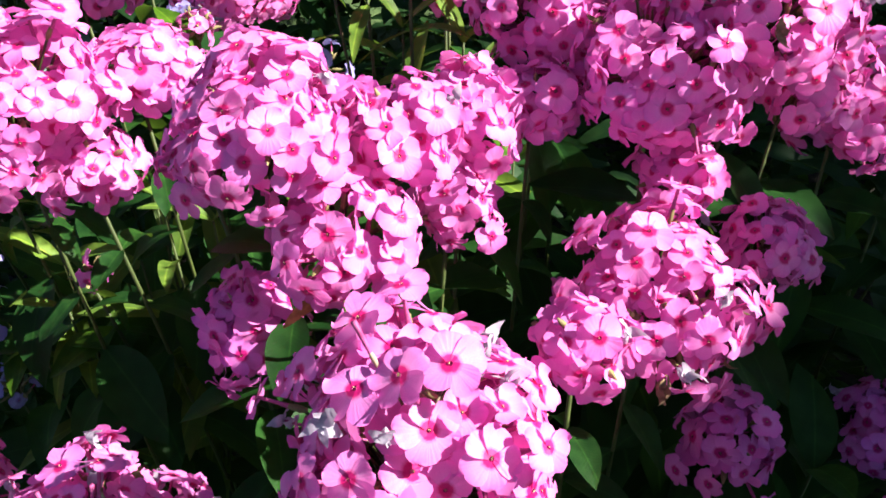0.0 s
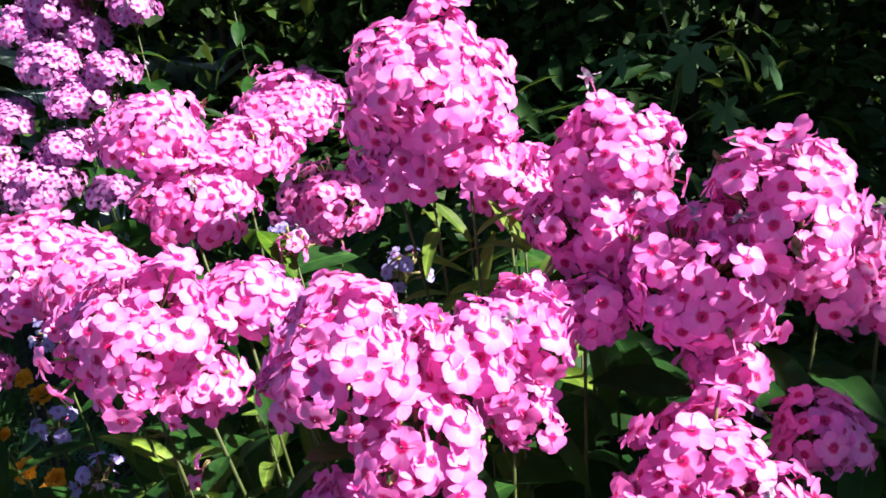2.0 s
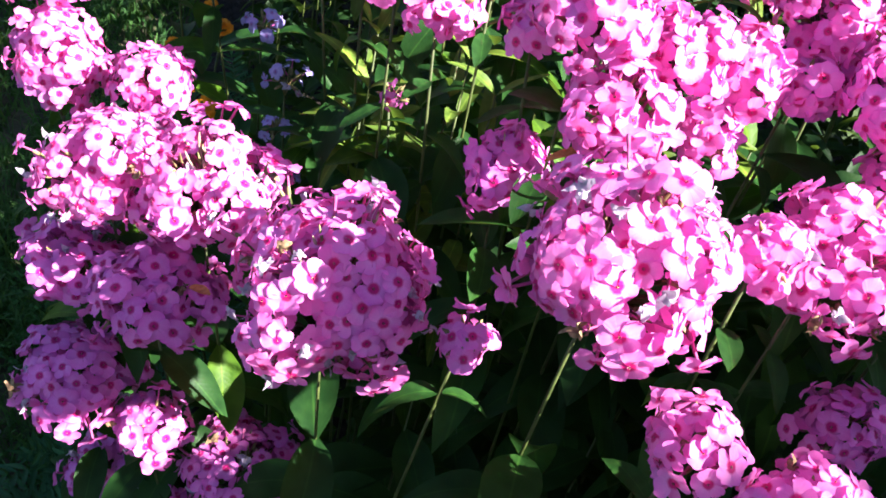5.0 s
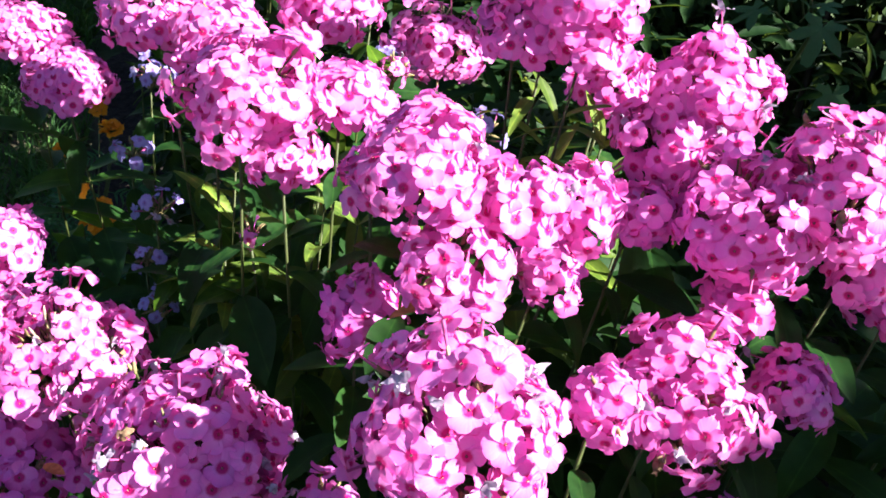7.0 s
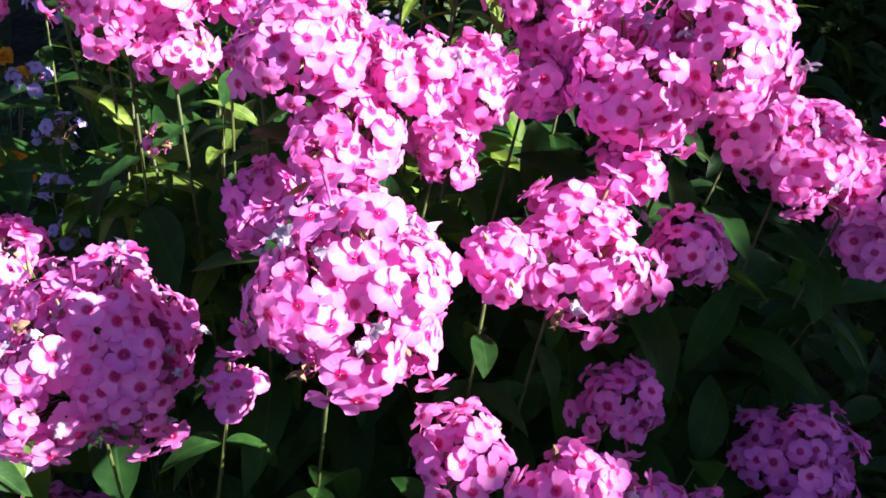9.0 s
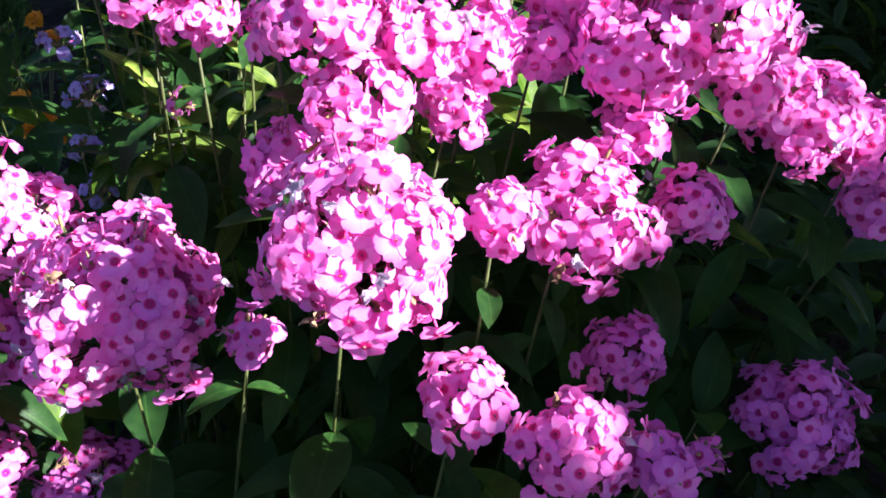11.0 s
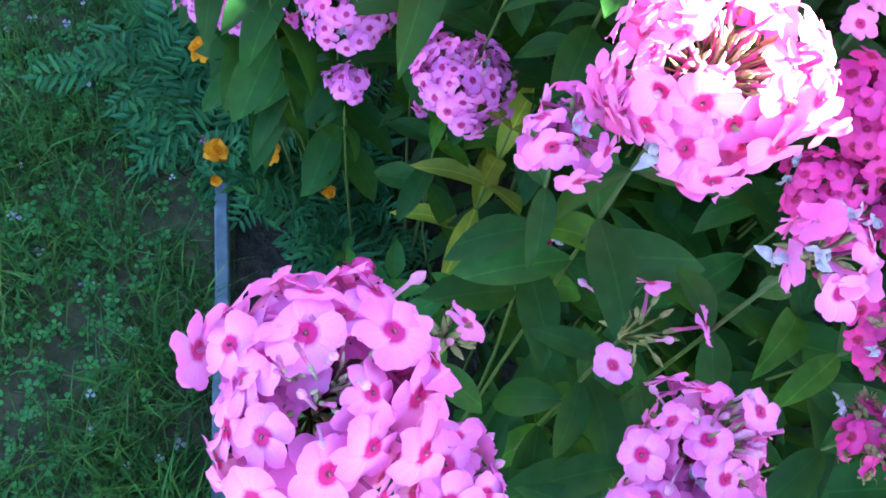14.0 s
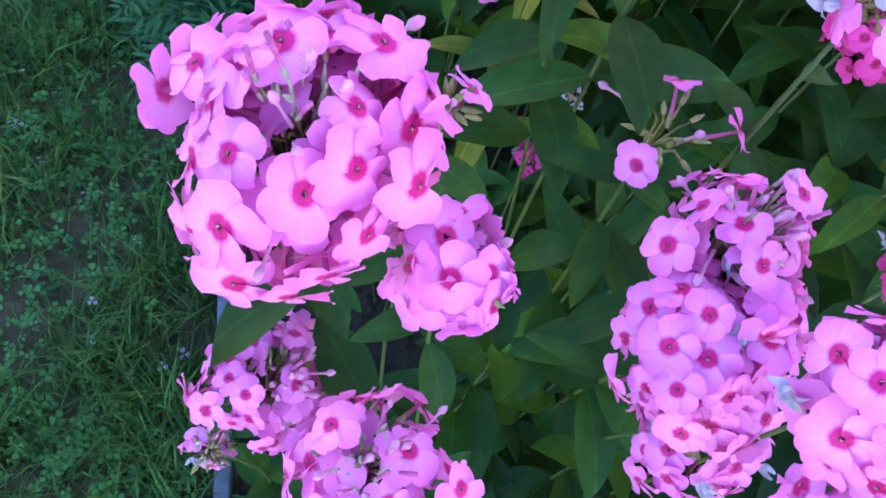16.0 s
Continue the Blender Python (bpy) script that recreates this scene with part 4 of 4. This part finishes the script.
phlox(-0.250, 0.733, 1.128, 0.056, 0.75, size=0.0106, wilt=0.03, root=(0.04, 0.03))
phlox(-0.284, 0.668, 1.110, 0.058, 0.9, size=0.0109, wilt=0.04, root=(0.04, 0.04))
phlox(-0.385, 0.560, 1.105, 0.060, 0.9, size=0.0109, wilt=0.03, root=(0.06, 0.05), leaves=4, leaf=0.05)
phlox(-0.318, 0.520, 1.118, 0.046, 0.9, size=0.0109, wilt=0.03, root=(0.05, 0.05), leaves=4, leaf=0.05)
phlox(-0.188, 0.491, 1.116, 0.044, 0.75, size=0.0113, wilt=0.03, root=(0.04, 0.05), leaves=4, leaf=0.05)
phlox(-0.252, 0.448, 1.116, 0.060, 0.9, size=0.0113, wilt=0.06, tip=(0, 10), root=(0.05, 0.06), leaves=4, leaf=0.05)
phlox(-0.215, 0.445, 1.078, 0.034, 0.9, size=0.0111, wilt=0.04, tip=(0, 20), root=(0.05, 0.07), leaves=4, leaf=0.05)
phlox(-0.214, 0.715, 1.036, 0.021, 0.9, size=0.0101, wilt=0.0, root=(0.03, 0.03), full=0.6, label="few pale pink phlox florets on a thin stem")
phlox(-0.560, 0.640, 0.945, 0.052, 0.9, size=0.0104, wilt=0.02, root=(0.06, 0.04))
phlox(-0.640, 0.680, 0.960, 0.050, 0.9, size=0.0104, wilt=0.02, root=(0.06, 0.04))

# pale blue phlox between the clumps
phlox(-0.490, 0.285, 0.110, 0.012, 0.8, "lilac", 0.0075, wilt=0.0, leaves=1, leaf=0.03, label="tiny purple flower cluster beside the edging board")
phlox(-0.560, 0.800, 0.880, 0.026, 1.0, "blue", 0.0092, wilt=0.1, root=(0.02, 0.02), leaves=6, full=0.6, spread=0.8)
phlox(-0.520, 0.690, 0.840, 0.022, 1.0, "blue", 0.0092, wilt=0.1, root=(0.02, 0.02), leaves=6, full=0.6, spread=0.8)
phlox(-0.440, 0.615, 0.830, 0.022, 1.1, "blue", 0.0092, wilt=0.1, root=(0.02, 0.02), leaves=6, full=0.6, spread=0.8)
phlox(-0.430, 0.575, 0.790, 0.018, 1.0, "blue", 0.0088, wilt=0.1, root=(0.02, 0.02), leaves=5, full=0.6, spread=0.8)
phlox(-0.400, 0.548, 0.752, 0.018, 1.0, "blue", 0.0088, wilt=0.1, root=(0.02, 0.02), leaves=5, full=0.6, spread=0.8)
phlox(-0.245, 0.790, 1.000, 0.024, 1.0, "blue", 0.0092, wilt=0.1, root=(0.02, 0.02), leaves=5, full=0.6, spread=0.8)
phlox(-0.120, 0.780, 0.960, 0.022, 1.0, "blue", 0.0092, wilt=0.1, root=(0.02, 0.02), leaves=5, full=0.6, spread=0.8)

# ---- lilac-pink phlox far behind, beside the hedge ----
phlox(-0.805, 1.657, 1.130, 0.085, 0.9, "lilac", 0.0142, far=True, wilt=0.08, leaves=4)
phlox(-0.886, 1.630, 1.085, 0.070, 0.9, "lilac", 0.0142, far=True, wilt=0.08, leaves=4)
phlox(-0.725, 1.640, 1.070, 0.055, 0.9, "lilac", 0.0142, far=True, wilt=0.08, leaves=4)
phlox(-0.895, 1.585, 0.990, 0.070, 1.0, "lilac", 0.0142, far=True, wilt=0.08, leaves=4)
phlox(-0.782, 1.580, 0.970, 0.060, 0.8, "lilac", 0.0142, far=True, wilt=0.08, leaves=4)
phlox(-0.845, 1.550, 0.925, 0.065, 0.8, "lilac", 0.0142, far=True, wilt=0.03, leaves=4)
phlox(-0.930, 1.465, 0.785, 0.085, 0.8, "lilac", 0.0142, far=True, wilt=0.03, leaves=4)
phlox(-0.985, 1.520, 0.900, 0.060, 0.9, "lilac", 0.0142, far=True, wilt=0.03, leaves=4)
phlox(-0.840, 1.640, 1.030, 0.060, 0.9, "lilac", 0.0142, far=True, wilt=0.05, leaves=4)
phlox(-0.950, 1.600, 1.060, 0.060, 0.9, "lilac", 0.0142, far=True, wilt=0.05, leaves=4)
phlox(-0.865, 1.500, 0.850, 0.060, 0.8, "lilac", 0.0142, far=True, wilt=0.03, leaves=4)
phlox(-1.010, 1.450, 0.830, 0.065, 0.8, "lilac", 0.0142, far=True, wilt=0.03, leaves=4)
phlox(-0.800, 1.480, 0.760, 0.050, 0.8, "lilac", 0.0142, far=True, wilt=0.03, leaves=4)
phlox(-0.557, 1.740, 1.080, 0.040, 0.8, "lilac", 0.0142, far=True, wilt=0.0, leaves=4, label="distant purple phlox head against the hedge")
phlox(0.190, 1.580, 0.800, 0.050, 0.8, "lilac", 0.0142, far=True, wilt=0.0, leaves=4)
phlox(0.690, 1.500, 0.560, 0.070, 0.8, "lilac", 0.0142, far=True, wilt=0.0, leaves=4)

# ---- leafy stems without flowers fill the bed under the heads ----
def leafy_stem(x, y, tall, seed, leaf=0.11, leaves=9, lean=(0, 0), shapes=None, young=True):
    rng = random.Random(seed)
    base = Vector((x, y, 0.012))
    plant = thing("leafy_stem", base, "leafy phlox stem without a flower head", "phlox", "leafy stems in the flower bed")
    neck = Vector((lean[0], lean[1], tall))
    v, f = tube([neck * s for s in (0, 0.35, 0.7, 1.0)], [0.0024, 0.0021, 0.0017, 0.001], 6)
    child("stem", mesh_of("stem", v, f, [STEM]), plant, Matrix.Identity(4))
    turn = rng.uniform(0, math.pi)
    for k in range(leaves):
        s = 1.0 - 0.075 * k / tall * 0.8
        if s < 0.08:
            break
        long = leaf * (0.45 + 0.65 * math.sin(math.pi * min(1, 0.12 + k / 9)))
        for side in (0, 1):
            a = turn + k * math.pi / 2 + side * math.pi + rng.uniform(-0.2, 0.2)
            up = -0.75 if k < 2 and young else rng.uniform(-0.45, 0.35) if young else rng.uniform(-0.05, 0.5)
            m = Matrix.Translation(neck * s) @ Matrix.Rotation(a, 4, "Z") @ Matrix.Rotation(up, 4, "Y") @ Matrix.Rotation(rng.uniform(-0.3, 0.3), 4, "X")
            child("leaf", rng.choice(shapes or LEAVES), plant, m @ Matrix.Scale(long * rng.uniform(0.85, 1.15), 4))
    return plant


YELLOWED = [mesh_of("leaf", *lance_leaf(s, 1.0, w, d), [YELLOW_LEAF]) for s, w, d in ((6, 0.26, 0.6), (7, 0.30, 1.0))]
SHOOTS = [mesh_of("leaf", *lance_leaf(s, 1.0, w, d), [SHOOT]) for s, w, d in ((8, 0.42, 0.5), (9, 0.46, 0.8))]
for k, (x, y, tall, leaf) in enumerate(((-0.205, 0.225, 0.10, 0.05), (-0.10, 0.14, 0.30, 0.075), (-0.06, 0.075, 0.36, 0.08), (-0.15, 0.10, 0.14, 0.06), (-0.17, 0.17, 0.07, 0.045), (-0.02, 0.12, 0.40, 0.075), (-0.165, 0.155, 0.22, 0.06), (-0.13, 0.03, 0.24, 0.06))):
    tagged(leafy_stem(x, y, tall, 580 + k, leaf, 3, shapes=SHOOTS), "young shoot with broad fresh green leaves")
tagged(leafy_stem(-0.047, 0.220, 0.60, 590, 0.105, 5, shapes=YELLOWED), "phlox shoot with yellowing brown-edged leaves")
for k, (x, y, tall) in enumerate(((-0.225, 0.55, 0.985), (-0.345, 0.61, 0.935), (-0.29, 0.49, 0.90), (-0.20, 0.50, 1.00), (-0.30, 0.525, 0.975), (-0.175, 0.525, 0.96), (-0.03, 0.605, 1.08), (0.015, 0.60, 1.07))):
    tagged(leafy_stem(x, y, tall, 592 + k, 0.08, 6, shapes=SUNLIT_LEAVES), "leafy phlox stem with leaves coloured yellow-green as if sunlit")
for k, (x, y, tall) in enumerate(((0.13, 0.10, 0.66), (0.13, 0.18, 0.62), (0.28, 0.40, 0.82), (0.33, 0.34, 0.70), (0.24, 0.10, 0.72))):
    leafy_stem(x, y, tall, 500 + k)
for k, (x, y, tall) in enumerate(((-0.25, 0.55, 0.90), (-0.33, 0.50, 0.84), (-0.18, 0.58, 0.92), (-0.05, 0.53, 0.84), (-0.30, 0.62, 0.88), (-0.05, 0.64, 0.96), (-0.40, 0.66, 0.80), (-0.02, 0.50, 0.94), (0.06, 0.62, 0.95))):
    leafy_stem(x, y, tall, 520 + k, 0.10)
for k, (x, y, tall) in enumerate(((-0.131, 0.335, 0.76), (0.034, 0.385, 0.78), (-0.055, 0.430, 0.74), (0.125, 0.520, 0.80), (-0.150, 0.460, 0.72), (0.100, 0.300, 0.74), (0.250, 0.370, 0.76), (-0.020, 0.300, 0.72))):
    leafy_stem(x, y, tall, 700 + k, 0.115, 5, young=False)
for k, (x, y, tall) in enumerate(((0.09, -0.08, 0.50), (0.12, -0.01, 0.62), (0.10, -0.20, 0.36), (0.16, -0.05, 0.44), (0.22, -0.10, 0.46), (0.26, -0.20, 0.44))):
    leafy_stem(x, y, tall, 540 + k, 0.10)

for k, (x, y, tall) in enumerate(((-0.062, -0.235, 0.22), (0.0, -0.30, 0.30), (0.045, -0.24, 0.34), (-0.03, -0.16, 0.28), (-0.03, -0.30, 0.20), (-0.10, -0.16, 0.18))):
    leafy_stem(x, y, tall, 640 + k, 0.085, 5)
for k in range(14):
    leafy_stem(0.27 + 0.12 * (k % 4) + 0.03 * math.sin(k * 2.7), 0.05 + 0.17 * (k // 4) + 0.03 * math.cos(k * 1.9), 0.62 + 0.16 * math.sin(k * 1.3), 600 + k, 0.11, 7)

# ---- low leaves under the plants, past counting; deep shade is in their colour ----
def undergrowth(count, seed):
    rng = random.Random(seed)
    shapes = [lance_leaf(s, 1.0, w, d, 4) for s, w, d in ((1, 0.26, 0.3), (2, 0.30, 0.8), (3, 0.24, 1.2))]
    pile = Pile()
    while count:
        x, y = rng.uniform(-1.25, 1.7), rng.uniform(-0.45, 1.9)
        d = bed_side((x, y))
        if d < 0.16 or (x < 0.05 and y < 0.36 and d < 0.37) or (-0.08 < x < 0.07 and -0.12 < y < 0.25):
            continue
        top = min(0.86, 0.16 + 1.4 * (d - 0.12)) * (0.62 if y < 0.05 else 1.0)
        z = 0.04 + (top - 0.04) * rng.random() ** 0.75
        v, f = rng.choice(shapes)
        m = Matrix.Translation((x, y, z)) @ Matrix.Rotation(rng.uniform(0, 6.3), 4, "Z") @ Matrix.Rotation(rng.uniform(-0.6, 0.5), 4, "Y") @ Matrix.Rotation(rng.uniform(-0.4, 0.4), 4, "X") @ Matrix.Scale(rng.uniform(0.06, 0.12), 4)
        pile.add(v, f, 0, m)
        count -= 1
    return tagged(new("undergrowth", pile.mesh("undergrowth", [UNDER_SHADED])), "dense low phlox leaves and shoots, coloured darker for deep shade", "foliage", kind="stuff")


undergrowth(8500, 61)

# ---- marigolds along the edging ----
marigold(-0.43, 0.33, 0.12, ((-0.446, 0.254, 0.16, 0.021), (-0.358, 0.263, 0.22, 0.018), (-0.440, 0.235, 0.10, 0.010)), 0.13, 40, 0.10)
marigold(-0.27, 0.32, 0.11, ((-0.258, 0.262, 0.20, 0.011),), 0.12, 40, 0.10)
marigold(-0.57, 0.44, 0.14, ((-0.55, 0.377, 0.20, 0.022), (-0.49, 0.44, 0.22, 0.020)), 0.15, 50, 0.11)
marigold(-0.64, 0.42, 0.10, (), 0.13, 40, 0.11)
marigold(-0.52, 0.33, 0.10, (), 0.11, 40, 0.10)
marigold(-0.40, 0.42, 0.13, (), 0.12, 34, 0.10)
marigold(-0.19, 0.25, 0.09, (), 0.09, 30, 0.10)
marigold(-0.92, 1.12, 0.28, ((-0.960, 1.146, 0.35, 0.028), (-0.871, 1.068, 0.36, 0.030), (-0.835, 1.06, 0.35, 0.030), (-0.900, 1.143, 0.33, 0.024)), 0.15, 30)
marigold(-1.05, 1.32, 0.29, ((-1.024, 1.359, 0.36, 0.030), (-1.065, 1.245, 0.35, 0.024), (-1.096, 1.420, 0.36, 0.024)), 0.15, 30)
marigold(-0.76, 0.92, 0.26, ((-0.80, 0.93, 0.33, 0.026),), 0.15, 28)
marigold(-0.62, 0.72, 0.22, (), 0.14, 24)

# ---- vine with lobed leaves in front of the hedge ----
def lobed_leaf(seed, curl=0.2):
    rng = random.Random(seed)
    lobes = [(0, 1.0), (55, 0.78), (-55, 0.78), (112, 0.55), (-112, 0.55)]
    ring = []
    for j in range(60):
        a = -155 + 310 * j / 59
        r = max(max(0.30, h * math.exp(-(((a - c) / 25) ** 2))) for c, h in lobes)
        r *= 1 + 0.05 * math.sin(j * 2.1) + rng.uniform(-0.03, 0.03)
        ring.append((r, radians(a)))
    verts = [(0, 0, 0)]
    for part in (0.5, 1.0):
        for r, a in ring:
            q = r * part
            verts.append((q * math.cos(a), q * math.sin(a), -curl * q * q + 0.06 * math.sin(5 * a) * q))
    n = len(ring)
    faces = [(0, 1 + k, 2 + k) for k in range(n - 1)] + [(1 + k, 1 + n + k, 2 + n + k, 2 + k) for k in range(n - 1)]
    return mesh_of("lobed_leaf", verts, faces, [VINE])


def vine():
    plant = thing("vine", (0.225, 1.22, 0.045), "bright green vine shoot with lobed leaves before the hedge", "vine")
    path = [(0, 0, 0), (0.03, 0.02, 0.35), (-0.02, 0.0, 0.7), (0.02, -0.02, 0.98), (-0.03, -0.06, 1.12)]
    v, f = tube(path, [0.005, 0.0045, 0.004, 0.003, 0.0015], 6)
    child("stem", mesh_of("stem", v, f, [STEM]), plant, Matrix.Identity(4))
    shapes = [lobed_leaf(s, c) for s, c in ((1, 0.2), (2, 0.45), (3, 0.05))]
    rng = random.Random(4)
    for k, (x, y, z, s, yaw, pitch) in enumerate(((-0.03, -0.08, 1.05, 0.045, -100, -15), (0.01, -0.06, 1.04, 0.040, 30, -30), (-0.07, -0.08, 1.02, 0.065, 200, 40), (-0.10, -0.08, 0.97, 0.065, 230, 60), (0.08, -0.06, 1.02, 0.080, 20, 40), (0.12, -0.02, 1.03, 0.065, 10, 40), (0.02, -0.08, 1.02, 0.070, 260, 55), (-0.05, -0.05, 0.90, 0.075, 240, 60), (0.08, -0.04, 0.92, 0.07, 300, 55), (0.14, 0.0, 0.98, 0.07, 330, 50))):
        tipv = Vector((x, y, z))
        base = Vector((0.0, -0.02, z - 0.04))
        v, f = tube([base, base.lerp(tipv, 0.6) + Vector((0, 0, 0.012)), tipv], [0.0018, 0.0015, 0.0012], 5)
        stalk = child("leaf_stalk", mesh_of("leaf_stalk", v, f, [STEM]), plant, Matrix.Identity(4))
        child("leaf_blade", shapes[k % 3], stalk, Matrix.Translation(tipv) @ Matrix.Rotation(radians(yaw), 4, "Z") @ Matrix.Rotation(radians(pitch), 4, "Y") @ Matrix.Scale(0.8 * s, 4))


vine()

# withered orange leaves that hang under two heads
for spot, yaw in (((-0.060, 0.335, 1.075), 215), ((-0.275, 0.225, 0.905), 170)):
    dry = new("withered_leaf", mesh_of("withered_leaf", *lance_leaf(31, 1.0, 0.30, 0.6), [DRY]))
    dry.matrix_basis = Matrix.Translation(spot) @ Matrix.Rotation(radians(yaw), 4, "Z") @ Matrix.Rotation(0.25, 4, "Y") @ Matrix.Scale(0.030, 4)
    tagged(dry, "small withered orange leaf caught under a phlox head", "leaf")


# ---- tree added beside the garden, out of sight, to shade the front of the bed ----
def shade_tree():
    rng = np.random.default_rng(77)
    foot = Vector((4.4, -0.9, -0.02))
    tree = thing("tree", foot, "unseen leafy tree, added so its boughs shade bed and lawn", "tree")
    boughs = []
    # most boughs are set up-sun of a spot that should be dark
    for (px, py, pz), far, wide, count in (((-0.15, -1.05, 0.7), 4.2, 1.062, 13500), ((-0.98, 1.22, 0.30), 4.0, 0.34, 900), ((3.4, -0.9, 0.0), 2.6, 0.75, 3000), ((4.4, -1.6, 0.0), 2.4, 0.8, 3000), ((4.6, -0.2, 0.0), 2.2, 0.8, 3000), ((3.0, 0.4, 0.0), 2.9, 0.7, 2600), ((3.2, -2.2, 0.0), 3.1, 0.7, 2600), ((0.55, 0.28, 0.28), 2.6, 0.77, 9000), ((1.05, 0.55, 0.10), 2.4, 0.85, 6000), ((0.15, 0.50, 1.12), 2.9, 0.10, 9), ((0.33, 0.54, 1.06), 3.0, 0.11, 6), ((0.80, 1.35, 0.40), 3.2, 0.75, 5200), ((0.0, 0.085, 0.68), 2.7, 0.18, 170), ((0.08, -0.215, 0.95), 2.7, 0.20, 420), ((0.30, 0.36, 1.0), 2.4, 0.11, 130), ((0.165, 0.37, 1.0), 2.5, 0.05, 24)):
        boughs.append((Vector((px, py, pz)) + SUN * far, wide, count))
    v, f = tube([(0, 0, 0), (-0.1, 0.05, 1.2), (-0.5, 0.1, 2.4), (boughs[0][0] - foot)], [0.16, 0.13, 0.10, 0.03], 10)
    child("trunk", mesh_of("trunk", v, f, [BARK]), tree, Matrix.Identity(4))
    for c, wide, count in boughs:
        c = c - foot
        v, f = tube([(-0.5, 0.1, 2.4), c * 0.5 + Vector((-0.2, 0.1, 1.3)), c], [0.07, 0.04, 0.012], 8)
        child("bough", mesh_of("bough", v, f, [BARK]), tree, Matrix.Identity(4))
        p = rng.normal(size=(count, 3))
        p = p / np.linalg.norm(p, axis=1)[:, None] * wide * rng.uniform(0.02, 1.0, (count, 1)) ** 0.34
        # clumps of leaves pushed in and out along the light give the crown its uneven outline
        clumps = rng.normal(size=(26, 3)) * wide * 0.6
        near = np.argmin(((p[:, None, :] - clumps[None]) ** 2).sum(2), axis=1)
        push = rng.uniform(-0.55, 0.75, 26) * wide
        p = p * 0.98 + push[near][:, None] * np.array(SUN) + np.array(c)
        ax = rng.normal(size=(count, 3))
        ax /= np.linalg.norm(ax, axis=1)[:, None]
        side = np.cross(ax, rng.normal(size=(count, 3)))
        side /= np.linalg.norm(side, axis=1)[:, None]
        s = 0.095 * rng.uniform(0.7, 1.2, (count, 1))
        verts = np.stack([p, p + ax * s * 0.5 - side * s * 0.36, p + ax * s, p + ax * s * 0.5 + side * s * 0.36], 1).reshape(-1, 3)
        n = np.arange(count)[:, None] * 4
        child("crown", mesh_of("crown", verts.tolist(), (n + [0, 1, 2, 3]).tolist(), [HEDGE], smooth=False), tree, Matrix.Identity(4))


shade_tree()
